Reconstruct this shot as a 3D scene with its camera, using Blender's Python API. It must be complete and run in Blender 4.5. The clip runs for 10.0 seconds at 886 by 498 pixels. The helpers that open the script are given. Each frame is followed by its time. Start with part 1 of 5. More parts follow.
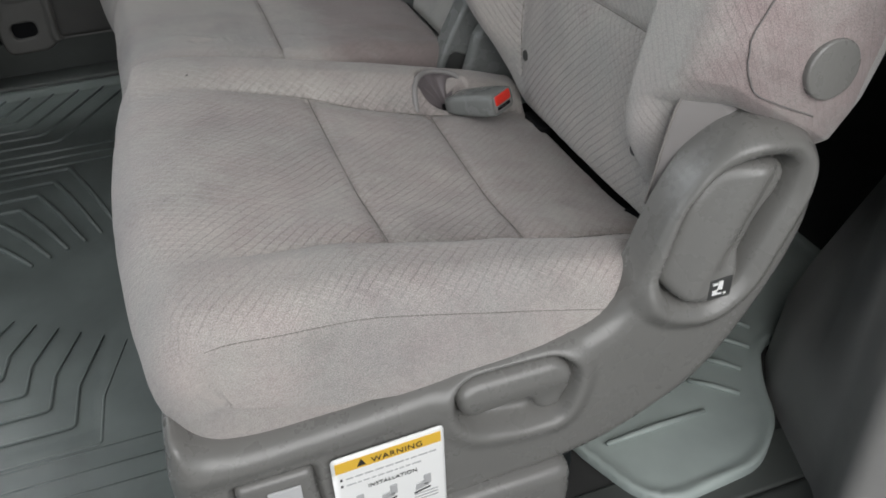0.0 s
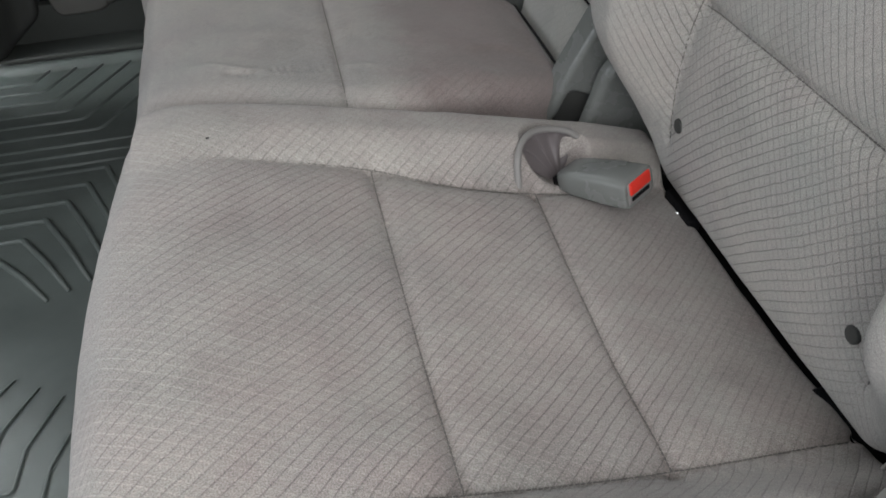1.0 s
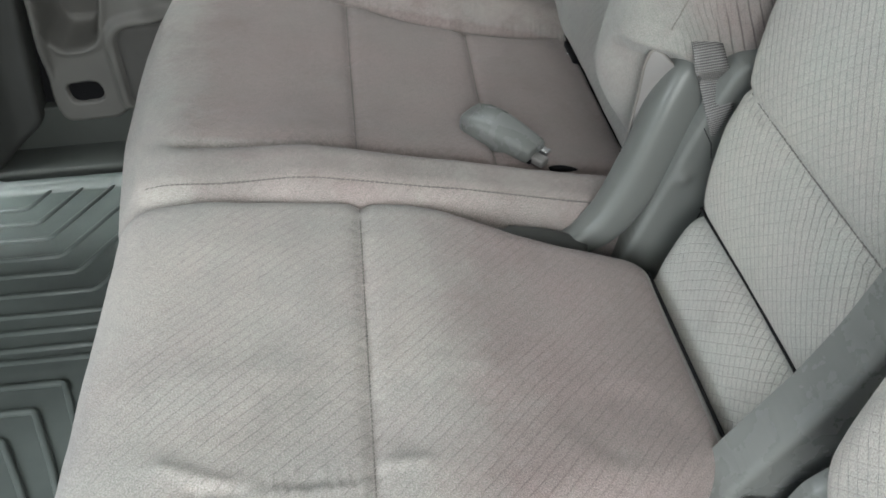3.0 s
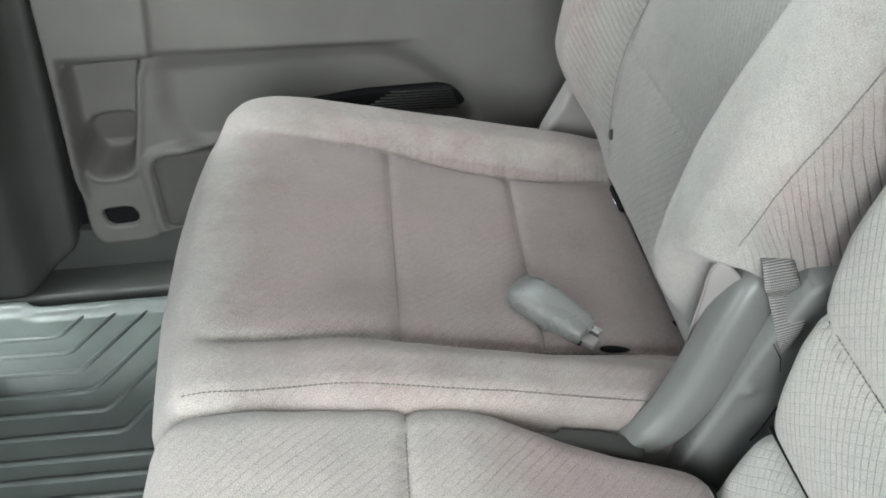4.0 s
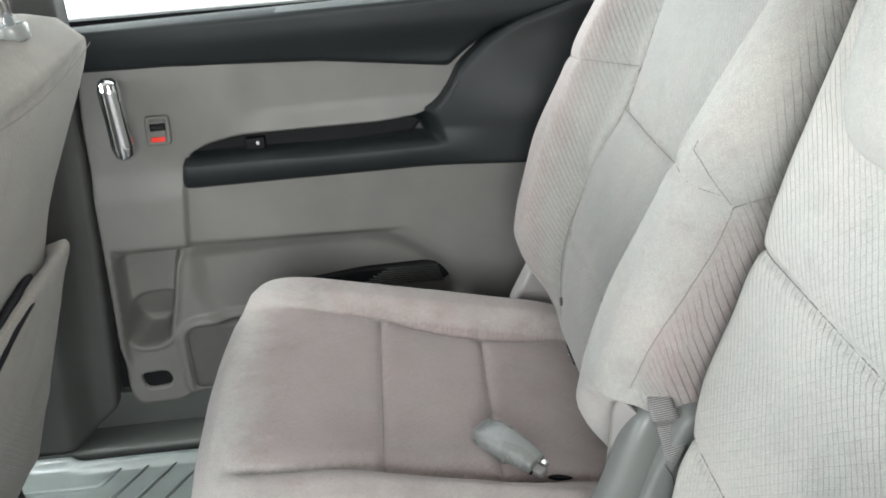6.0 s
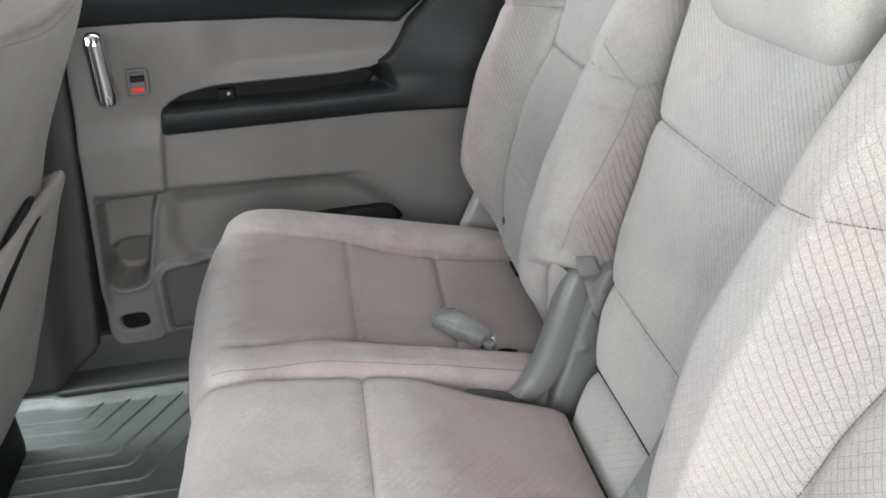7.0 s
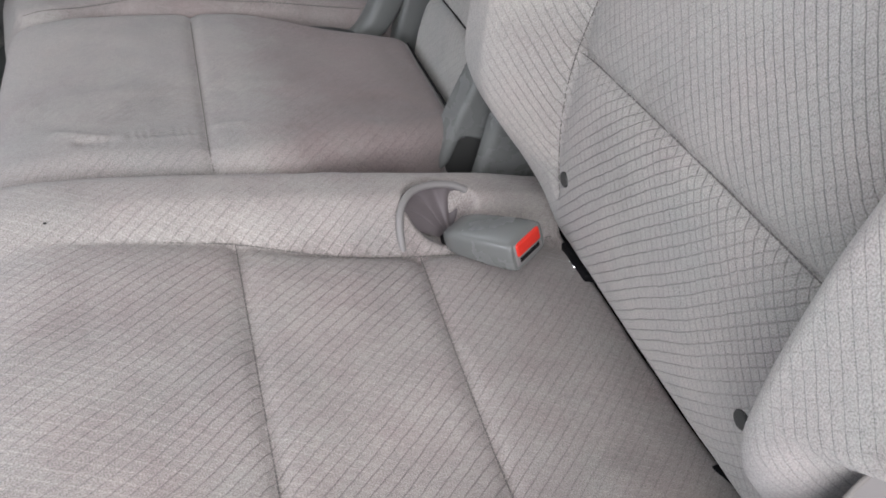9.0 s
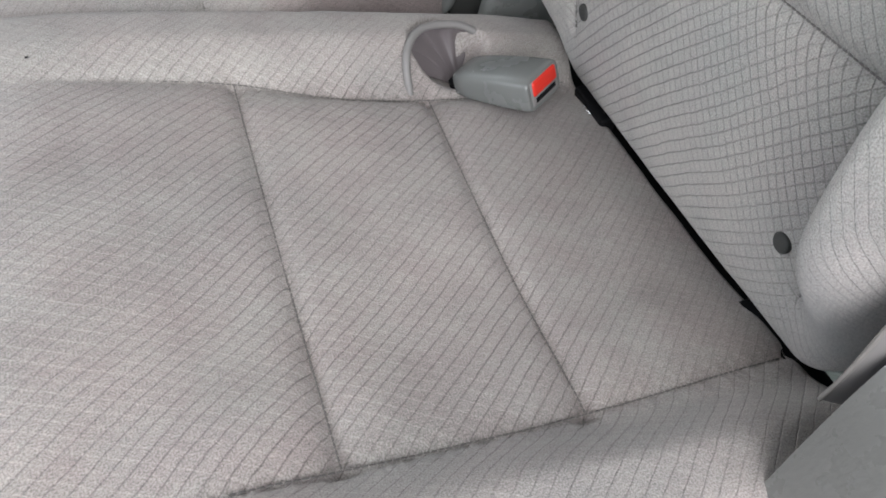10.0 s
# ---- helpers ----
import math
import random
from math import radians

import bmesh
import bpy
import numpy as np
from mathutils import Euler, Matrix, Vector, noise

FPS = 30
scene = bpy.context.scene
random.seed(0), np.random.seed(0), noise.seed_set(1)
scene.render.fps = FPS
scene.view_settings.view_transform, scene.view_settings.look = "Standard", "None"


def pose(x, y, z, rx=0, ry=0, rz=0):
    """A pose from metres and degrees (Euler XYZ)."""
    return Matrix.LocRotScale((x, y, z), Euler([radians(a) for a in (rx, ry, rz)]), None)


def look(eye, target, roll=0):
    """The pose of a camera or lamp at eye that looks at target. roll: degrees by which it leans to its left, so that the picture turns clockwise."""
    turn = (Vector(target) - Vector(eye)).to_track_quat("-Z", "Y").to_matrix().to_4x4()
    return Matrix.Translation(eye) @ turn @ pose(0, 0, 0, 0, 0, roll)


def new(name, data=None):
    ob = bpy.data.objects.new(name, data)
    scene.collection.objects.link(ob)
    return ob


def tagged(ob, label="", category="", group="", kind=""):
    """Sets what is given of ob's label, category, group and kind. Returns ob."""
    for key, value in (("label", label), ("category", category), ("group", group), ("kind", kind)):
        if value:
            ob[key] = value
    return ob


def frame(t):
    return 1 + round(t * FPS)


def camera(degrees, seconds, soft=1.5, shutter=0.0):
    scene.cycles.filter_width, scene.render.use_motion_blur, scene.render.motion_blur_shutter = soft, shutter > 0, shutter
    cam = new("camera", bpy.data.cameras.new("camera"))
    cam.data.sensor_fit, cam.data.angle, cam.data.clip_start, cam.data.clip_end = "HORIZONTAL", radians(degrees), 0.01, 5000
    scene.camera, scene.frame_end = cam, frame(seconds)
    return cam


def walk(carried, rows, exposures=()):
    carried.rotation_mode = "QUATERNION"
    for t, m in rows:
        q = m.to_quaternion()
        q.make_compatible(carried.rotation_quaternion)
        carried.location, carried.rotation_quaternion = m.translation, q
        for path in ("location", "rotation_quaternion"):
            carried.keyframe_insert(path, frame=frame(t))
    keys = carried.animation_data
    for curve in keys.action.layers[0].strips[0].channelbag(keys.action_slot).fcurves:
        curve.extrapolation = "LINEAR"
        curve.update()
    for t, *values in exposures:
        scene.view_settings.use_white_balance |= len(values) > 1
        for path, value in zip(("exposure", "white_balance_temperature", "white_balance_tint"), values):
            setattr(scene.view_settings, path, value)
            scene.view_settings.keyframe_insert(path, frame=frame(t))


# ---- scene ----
cam = camera(56.1, 10.0, soft=1.8)
PATH = [
    (0, (-0.017, -0.021, 0.801), (0.5, 1.516, -0.37), -2.4),
    (0.5, (0.021, 0.107, 0.795), (0.443, 1.625, -0.437), -2.1),
    (1, (0.072, 0.3, 0.791), (0.366, 1.786, -0.515), -2.7),
    (1.5, (0.082, 0.438, 0.78), (0.32, 1.946, -0.511), -0.8),
    (2, (0.08, 0.553, 0.809), (0.318, 2.036, -0.511), 0.8),
    (2.2, (0.09, 0.588, 0.816), (0.324, 2.074, -0.502), 0.8),
    (3.3, (0.146, 0.807, 0.845), (0.274, 2.295, -0.485), -2.6),
    (3.5, (0.142, 0.829, 0.863), (0.265, 2.33, -0.452), -2.7),
    (4, (0.135, 0.87, 0.907), (0.238, 2.435, -0.333), -2.6),
    (4.5, (0.156, 0.895, 0.941), (0.215, 2.506, -0.243), -3.7),
    (5, (0.187, 0.877, 0.994), (0.25, 2.54, -0.116), -3.6),
    (5.2, (0.185, 0.834, 1.019), (0.269, 2.536, -0.029), -3.2),
    (6.3, (0.166, 0.618, 1.033), (0.269, 2.395, 0.119), -4.9),
    (6.5, (0.155, 0.566, 1.016), (0.279, 2.342, 0.105), -4.9),
    (7, (0.126, 0.465, 0.973), (0.362, 2.243, 0.088), -4.0),
    (7.3, (0.138, 0.428, 0.951), (0.402, 2.194, 0.05), -4.8),
    (7.5, (0.146, 0.413, 0.933), (0.427, 2.163, 0.006), -4.9),
    (8, (0.141, 0.382, 0.872), (0.486, 2.089, -0.112), -4.4),
    (8.1, (0.144, 0.381, 0.858), (0.489, 2.066, -0.163), -4.4),
    (8.5, (0.146, 0.369, 0.823), (0.515, 1.946, -0.35), -3.9),
    (9, (0.157, 0.357, 0.792), (0.55, 1.829, -0.505), -3.5),
    (9.5, (0.156, 0.337, 0.751), (0.552, 1.733, -0.625), -3.3),
    (10, (0.124, 0.359, 0.74), (0.516, 1.655, -0.732), -2.8),
]
walk(cam, [(t, look(eye, target, roll)) for t, eye, target, roll in PATH],
     exposures=[(0.0, -0.84, 6400, 9), (1.5, -0.38, 6380, 7), (3.5, 0.77, 6360, 4), (5.0, 1.27, 6330, 4), (6.5, 0.88, 6450, 9), (7.5, 0.42, 6360, 13), (9.0, -0.08, 6280, 14), (10.0, -0.14, 6250, 10)])

# ---- light ----
world = bpy.data.worlds.new("sky")
scene.world = world
world.use_nodes = True
wn = world.node_tree.nodes
sky = wn.new("ShaderNodeTexSky")
sky.sky_type = "NISHITA"
sky.sun_disc = False
sky.sun_elevation = radians(50)
sky.sun_rotation = radians(150)
wn["Background"].inputs[1].default_value = 0.08
world.node_tree.links.new(sky.outputs[0], wn["Background"].inputs[0])

sun_data = bpy.data.lights.new("sun", "SUN")
sun_data.energy, sun_data.angle, sun_data.color = 0.8, radians(20), (1.0, 0.97, 0.93)
sun = new("sun", sun_data)
sun.matrix_world = look((0, 0, 5), (2.5, 4.0, 0))


def window_light(name, eye, target, w, h, power, color=(1, 1, 1)):
    d = bpy.data.lights.new(name, "AREA")
    d.shape, d.size, d.size_y, d.energy, d.color = "RECTANGLE", w, h, power, color
    ob = new(name, d)
    ob.matrix_world = look(eye, target)
    return ob


window_light("door_opening_light", (0.20, -0.85, 1.20), (0.25, 0.95, 0.31), 1.8, 1.15, 54, (1.0, 0.98, 0.96))
window_light("windshield_light", (-1.75, 0.90, 1.12), (0.3, 0.95, 0.5), 1.1, 0.5, 14, (0.95, 0.98, 1.0))
window_light("side_window_light", (0.1, 1.97, 1.0), (0.1, 1.0, 0.7), 0.9, 0.36, 2, (0.96, 0.99, 1.0))

window_light("front_window_light", (-0.95, 1.98, 1.02), (-0.35, 1.5, 0.1), 0.7, 0.36, 24, (0.96, 0.99, 1.0))


# ---- materials ----
def material(name, color, rough=0.6, metal=0.0, spec=0.5):
    m = bpy.data.materials.new(name)
    m.use_nodes = True
    b = m.node_tree.nodes["Principled BSDF"]
    b.inputs["Base Color"].default_value = (*color, 1)
    b.inputs["Roughness"].default_value = rough
    b.inputs["Metallic"].default_value = metal
    b.inputs["Specular IOR Level"].default_value = spec
    return m, m.node_tree, b


def node(tree, kind, **inputs):
    n = tree.nodes.new(kind)
    for k, v in inputs.items():
        n.inputs[k.replace("_", " ")].default_value = v
    return n


def math_node(tree, op, a, b=None):
    n = tree.nodes.new("ShaderNodeMath")
    n.operation = op
    for i, v in enumerate((a, b)):
        if v is None:
            continue
        if isinstance(v, (int, float)):
            n.inputs[i].default_value = v
        else:
            tree.links.new(v, n.inputs[i])
    return n.outputs[0]


def noise_tex(tree, vec, scale, detail=3.0, rough=0.6):
    n = node(tree, "ShaderNodeTexNoise", Scale=scale, Detail=detail, Roughness=rough)
    tree.links.new(vec, n.inputs["Vector"])
    return n.outputs["Fac"]


def ramp(tree, fac, stops):
    n = tree.nodes.new("ShaderNodeValToRGB")
    e = n.color_ramp.elements
    while len(e) < len(stops):
        e.new(0.5)
    for el, (p, c) in zip(e, stops):
        el.position, el.color = p, (*c, 1)
    tree.links.new(fac, n.inputs[0])
    return n.outputs[0]


def bump(tree, bsdf, height, strength, distance, below=None):
    n = node(tree, "ShaderNodeBump", Strength=strength, Distance=distance)
    tree.links.new(height, n.inputs["Height"])
    if below is not None:
        tree.links.new(below, n.inputs["Normal"])
    tree.links.new(n.outputs[0], bsdf.inputs["Normal"])
    return n.outputs[0]


def plain(name, color, rough, metal=0.0, grain=0.0, scale=900.0, vary=0.12, spec=0.5, streak=0.0):
    """Moulded plastic, rubber or metal with a fine grain and slow unevenness."""
    m, t, b = material(name, color, rough, metal, spec)
    co = t.nodes.new("ShaderNodeTexCoord").outputs["Object"]
    slow = noise_tex(t, co, 7.0, 4.0)
    dark = tuple(c * (1 - vary) for c in color)
    light = tuple(min(1, c * (1 + vary)) for c in color)
    t.links.new(ramp(t, slow, [(0.3, dark), (0.7, light)]), b.inputs["Base Color"])
    smear = noise_tex(t, co, 35.0, 5.0)
    t.links.new(math_node(t, "ADD", math_node(t, "MULTIPLY", smear, 0.16), rough - 0.08), b.inputs["Roughness"])
    if grain:
        below = None
        if streak:
            pull = t.nodes.new("ShaderNodeMapping")
            pull.inputs["Scale"].default_value = (1.0, 1.0, 0.3)
            t.links.new(co, pull.inputs["Vector"])
            below = bump(t, b, noise_tex(t, pull.outputs[0], 420.0, 2.0), streak, 0.0005)
        bump(t, b, noise_tex(t, co, scale, 2.0), grain, 0.0006, below)
    return m


def cloth(name, color, worn_shaded, net=1.0, set_a=(0.64, -0.77, 0.0068), set_b=(0.71, 0.71, 0.0078), second=0.9, grain=0.44):
    """Woven seat cloth: a mottled nap, and a slanting net of narrow grooves about a centimetre apart that fades in and out."""
    m, t, b = material(name, color, 0.92, 0.0, 0.2)
    b.inputs["Sheen Weight"].default_value = 0.2
    b.inputs["Sheen Roughness"].default_value = 0.5
    uv = t.nodes.new("ShaderNodeUVMap").outputs[0]
    sep = t.nodes.new("ShaderNodeSeparateXYZ")
    t.links.new(uv, sep.inputs[0])
    u, v = sep.outputs[0], sep.outputs[1]
    wob = math_node(t, "SUBTRACT", noise_tex(t, uv, 6.0, 1.0), 0.5)
    fine = math_node(t, "SUBTRACT", noise_tex(t, uv, 60.0, 2.0), 0.5)

    flat = t.nodes.new("ShaderNodeSeparateXYZ")
    t.links.new(t.nodes.new("ShaderNodeTexCoord").outputs["Object"], flat.inputs[0])

    def lines(a, c, period, wobble, width, waver=0.0022, p=u, q=v):
        ph = math_node(t, "ADD", math_node(t, "MULTIPLY", p, a), math_node(t, "MULTIPLY", q, c))
        ph = math_node(t, "ADD", ph, math_node(t, "MULTIPLY", wob, wobble))
        ph = math_node(t, "ADD", ph, math_node(t, "MULTIPLY", fine, waver))
        s = math_node(t, "ABSOLUTE", math_node(t, "SINE", math_node(t, "MULTIPLY", ph, math.pi / period)))
        mr = t.nodes.new("ShaderNodeMapRange")
        mr.inputs["From Min"].default_value, mr.inputs["From Max"].default_value = 0.0, width
        t.links.new(s, mr.inputs["Value"])
        return mr.outputs[0]

    def spread(value, lo, hi, a, c):
        mr = t.nodes.new("ShaderNodeMapRange")
        for k, w in (("From Min", lo), ("From Max", hi), ("To Min", a), ("To Max", c)):
            mr.inputs[k].default_value = w
        t.links.new(value, mr.inputs["Value"])
        return mr.outputs[0]

    la = lines(set_a[0], set_a[1], set_a[2], 0.009, 0.26)
    lb = lines(set_b[0], set_b[1], set_b[2], 0.009, 0.30)
    lc = lines(0.93, 0.37, 0.0082, 0.003, 0.34, 0.0008, flat.outputs[0], flat.outputs[2])
    pa = spread(noise_tex(t, uv, 7.0, 3.0), 0.36, 0.60, 0.62, 1.0)
    pb = spread(noise_tex(t, uv, 5.0, 3.0, 0.5), 0.36, 0.58, 0.55, 1.0)
    inv_a = math_node(t, "MULTIPLY", math_node(t, "SUBTRACT", 1.0, la), pa)
    cross = t.nodes.new("ShaderNodeAttribute")
    cross.attribute_name = "cross"
    inv_b = math_node(t, "MULTIPLY", math_node(t, "SUBTRACT", 1.0, lb), math_node(t, "MULTIPLY", pb, cross.outputs["Fac"]))
    groove = math_node(t, "MULTIPLY", math_node(t, "MAXIMUM", inv_a, math_node(t, "MULTIPLY", inv_b, max(second, 0.0))), net)
    calm = t.nodes.new("ShaderNodeAttribute")
    calm.attribute_name = "calm"
    groove = math_node(t, "MULTIPLY", groove, math_node(t, "SUBTRACT", 1.0, math_node(t, "MINIMUM", math_node(t, "ABSOLUTE", calm.outputs["Fac"]), 0.85)))
    corded = math_node(t, "MULTIPLY", math_node(t, "SUBTRACT", 1.0, lc), math_node(t, "MAXIMUM", math_node(t, "MULTIPLY", calm.outputs["Fac"], -1.0), 0.0))
    groove = math_node(t, "MAXIMUM", groove, corded)
    ridge = math_node(t, "MULTIPLY", math_node(t, "MULTIPLY", inv_b, max(-second, 0.0) * net), math_node(t, "SUBTRACT", 1.0, math_node(t, "MAXIMUM", calm.outputs["Fac"], 0.0)))
    nap = noise_tex(t, uv, 1000.0, 2.0, 0.75)
    tuft = noise_tex(t, uv, 150.0, 3.0, 0.7)
    stain = noise_tex(t, uv, 4.0, 6.0, 0.6)
    tint = noise_tex(t, uv, 14.0, 3.0, 0.6)
    c0 = tuple(c * k for c, k in zip(color, (0.84, 0.85, 0.87)))
    c1 = tuple(min(1, c * k) for c, k in zip(color, (1.12, 1.10, 1.08)))
    base = ramp(t, stain, [(0.32, c0), (0.68, c1)])
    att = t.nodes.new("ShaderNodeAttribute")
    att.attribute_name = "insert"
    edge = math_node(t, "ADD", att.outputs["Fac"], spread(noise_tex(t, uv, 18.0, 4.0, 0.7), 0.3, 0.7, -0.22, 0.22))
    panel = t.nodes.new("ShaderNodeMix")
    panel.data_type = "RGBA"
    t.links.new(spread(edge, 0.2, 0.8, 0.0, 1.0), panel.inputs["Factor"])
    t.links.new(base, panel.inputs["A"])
    w0 = tuple(c * 0.86 for c in worn_shaded)
    w1 = tuple(c * 1.12 for c in worn_shaded)
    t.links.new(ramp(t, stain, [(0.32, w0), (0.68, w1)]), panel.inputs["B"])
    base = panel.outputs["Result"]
    warm = t.nodes.new("ShaderNodeMix")
    warm.data_type, warm.blend_type = "RGBA", "MULTIPLY"
    warm.inputs["Factor"].default_value = 1.0
    t.links.new(base, warm.inputs["A"])
    flecks = math_node(t, "ADD", math_node(t, "MULTIPLY", tint, 0.55), math_node(t, "MULTIPLY", noise_tex(t, uv, 300.0, 2.0, 0.6), 0.45))
    t.links.new(ramp(t, flecks, [(0.36, (0.97, 1.0, 0.985)), (0.64, (1.03, 0.988, 0.988))]), warm.inputs["B"])
    blot = spread(noise_tex(t, uv, 10.0, 5.0, 0.65), 0.54, 0.70, 1.0, 0.86)
    napc = math_node(t, "ADD", spread(nap, 0.32, 0.68, -grain, grain), spread(tuft, 0.3, 0.7, 0.93, 1.07))
    low = math_node(t, "SUBTRACT", math_node(t, "ADD", 1.0, math_node(t, "MULTIPLY", ridge, 0.33)), math_node(t, "MULTIPLY", groove, 0.46))
    mul = t.nodes.new("ShaderNodeVectorMath")
    mul.operation = "SCALE"
    t.links.new(warm.outputs["Result"], mul.inputs[0])
    t.links.new(math_node(t, "MULTIPLY", math_node(t, "MULTIPLY", napc, blot), low), mul.inputs["Scale"])
    t.links.new(mul.outputs[0], b.inputs["Base Color"])
    h = math_node(t, "SUBTRACT", math_node(t, "MULTIPLY", nap, 0.42), groove)
    bump(t, b, h, 0.6, 0.0015)
    return m


# Worn cloth colour; on the backrests it also dims sides facing the door light.
WORN_SHADED = (0.270, 0.226, 0.221)
CLOTH = cloth("backrest_cloth", (0.400, 0.385, 0.365), WORN_SHADED, 0.92, second=1.0, grain=0.36)
CLOTH_SEAT = cloth("cushion_cloth", (0.365, 0.342, 0.326), WORN_SHADED, 0.78, (0.71, -0.71, 0.0080), (0.45, 0.90, 0.0078), -1.0)
# Softer-netted cloth, dimmed in colour against door light on the far backrest.
CLOTH_FAR = cloth("soft_dimmed_backrest_cloth", (0.318, 0.313, 0.297), WORN_SHADED, 1.05, (0.64, -0.77, 0.0058), second=0.5, grain=0.26)
# The same cloth, lightened to offset shade from the near backrest.
CLOTH_MID = cloth("lightened_middle_cloth", (0.415, 0.412, 0.388), WORN_SHADED, 1.0, (0.64, -0.77, 0.0058), second=0.5, grain=0.26)
CLOTH_FAR_SEAT = cloth("soft_cushion_cloth", (0.365, 0.345, 0.328), WORN_SHADED, 0.40, (0.71, -0.71, 0.0078), (0.55, 0.84, 0.0090), -0.5)
# Colour darkened to offset the strong front window lamp on this seat.
CLOTH_PLAIN = cloth("darkened_front_seat_cloth", (0.195, 0.178, 0.158), WORN_SHADED, 0.55)
THREAD = plain("seam_thread", (0.17, 0.158, 0.152), 0.9)
SOFT_THREAD = plain("pale_seam_thread", (0.215, 0.2, 0.186), 0.9)
ARM = plain("satin_grey_plastic", (0.150, 0.157, 0.151), 0.36, grain=0.2, vary=0.04)
PLATE = plain("dull_grey_plastic", (0.165, 0.172, 0.166), 0.5, grain=0.2, vary=0.04)
# Colour lightened because little light reaches the jamb's inward face.
JAMB = plain("lightened_jamb_plastic", (0.25, 0.244, 0.235), 0.55, grain=0.35)
SKIRT = plain("pale_grey_vinyl", (0.225, 0.212, 0.206), 0.5, grain=0.25)
LINING = plain("mauve_grey_vinyl", (0.150, 0.132, 0.136), 0.5, grain=0.2)
VINYL = plain("grey_vinyl", (0.25, 0.24, 0.235), 0.55, grain=0.3)
SHELL = plain("taupe_moulded_plastic", (0.160, 0.157, 0.148), 0.28, grain=0.2, scale=1500, vary=0.05, streak=0.35)
GREY = plain("grey_moulded_plastic", (0.180, 0.187, 0.181), 0.27, grain=0.2, vary=0.05)
DOOR = plain("beige_grey_door_plastic", (0.120, 0.117, 0.110), 0.55, grain=0.35)
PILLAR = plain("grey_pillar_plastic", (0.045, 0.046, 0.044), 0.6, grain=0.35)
INSERT = plain("dark_grey_insert_cloth", (0.075, 0.073, 0.070), 0.9, grain=0.8)
SILL = plain("grey_green_sill_plastic", (0.055, 0.060, 0.056), 0.6, grain=0.4)
# Grey-green rubber, lightened to replace door light the near pillar blocks.
REAR_MAT = plain("lightened_grey_green_rubber", (0.34, 0.385, 0.365), 0.5, grain=0.5, vary=0.15)
SKETCH = plain("grey_ink", (0.42, 0.42, 0.42), 0.6)
DARK = plain("charcoal_soft_plastic", (0.0095, 0.0118, 0.0125), 0.5, grain=0.35, spec=0.25)
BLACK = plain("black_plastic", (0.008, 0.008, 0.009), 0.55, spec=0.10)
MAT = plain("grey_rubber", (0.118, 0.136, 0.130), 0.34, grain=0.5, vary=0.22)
CARPET = plain("dark_carpet", (0.024, 0.024, 0.023), 0.95, grain=1.0, scale=500)
CHROME = plain("chrome", (0.82, 0.83, 0.85), 0.12, metal=1.0, vary=0.03)
RED = plain("red_plastic", (0.75, 0.035, 0.02), 0.4, vary=0.05)
WHITE = plain("white_label", (0.82, 0.82, 0.80), 0.45, vary=0.03)
YELLOW = plain("yellow_ink", (0.75, 0.46, 0.05), 0.5, vary=0.04)
INK = plain("black_ink", (0.02, 0.02, 0.02), 0.6)
SILVER = plain("silver_label", (0.45, 0.45, 0.45), 0.4)
WEBBING, wt, wb = material("grey_belt_webbing", (0.3, 0.29, 0.29), 0.38)
weave_uv = wt.nodes.new("ShaderNodeUVMap").outputs[0]
waves = []
for direction, size in (("X", 150.0), ("Y", 170.0)):
    wave = node(wt, "ShaderNodeTexWave", Scale=size, Distortion=0.6)
    wave.bands_direction = direction
    wt.links.new(weave_uv, wave.inputs["Vector"])
    waves.append(wave.outputs["Fac"])
weave = math_node(wt, "MULTIPLY", waves[0], math_node(wt, "ADD", math_node(wt, "MULTIPLY", waves[1], 0.6), 0.4))
wt.links.new(ramp(wt, weave, [(0.1, (0.08, 0.077, 0.077)), (0.7, (0.36, 0.35, 0.345))]), wb.inputs["Base Color"])
bump(wt, wb, weave, 0.6, 0.001)
HEADLINER = plain("light_headliner", (0.5, 0.49, 0.46), 0.95, grain=0.5)
OUTSIDE, ot, ob_ = material("bright_daylight", (0.8, 0.8, 0.8), 0.9)
ob_.inputs["Emission Color"].default_value = (1.0, 1.0, 1.0, 1)
ob_.inputs["Emission Strength"].default_value = 1.6
GLASS, gt, gb = material("window_glass", (0.9, 0.95, 0.93), 0.02)
gb.inputs["Transmission Weight"].default_value = 1.0
gb.inputs["IOR"].default_value = 1.02


# ---- mesh tools ----
def mesh_of(verts, faces, uvs=None, smooth=True):
    me = bpy.data.meshes.new("mesh")
    me.from_pydata([tuple(map(float, v)) for v in verts], [], [tuple(map(int, f)) for f in faces])
    if uvs is not None:
        layer = me.uv_layers.new(name="UVMap")
        idx = np.empty(len(me.loops), dtype=np.int32)
        me.loops.foreach_get("vertex_index", idx)
        layer.data.foreach_set("uv", np.asarray(uvs, dtype=np.float32)[idx].ravel())
    if smooth:
        me.polygons.foreach_set("use_smooth", np.ones(len(me.polygons), dtype=bool))
    me.update()
    return me


def part(name, me, mat, parent=None, label=""):
    """Links a mesh (or bmesh) as one object under a thing or part."""
    if isinstance(me, bmesh.types.BMesh):
        bm, me = me, bpy.data.meshes.new(name)
        bm.to_mesh(me)
        bm.free()
    me.name = name
    me.materials.append(mat)
    ob = new(name, me)
    if parent is not None:
        ob.parent = parent
        ob.matrix_parent_inverse = parent.matrix_world.inverted()
    return tagged(ob, label)


def thing(name, place, label, category, group="", kind=""):
    ob = new(name)
    ob.empty_display_size = 0.05
    ob.matrix_world = Matrix.Translation(place)
    ob.location = place
    bpy.context.view_layer.update()
    return tagged(ob, label, category, group, kind)


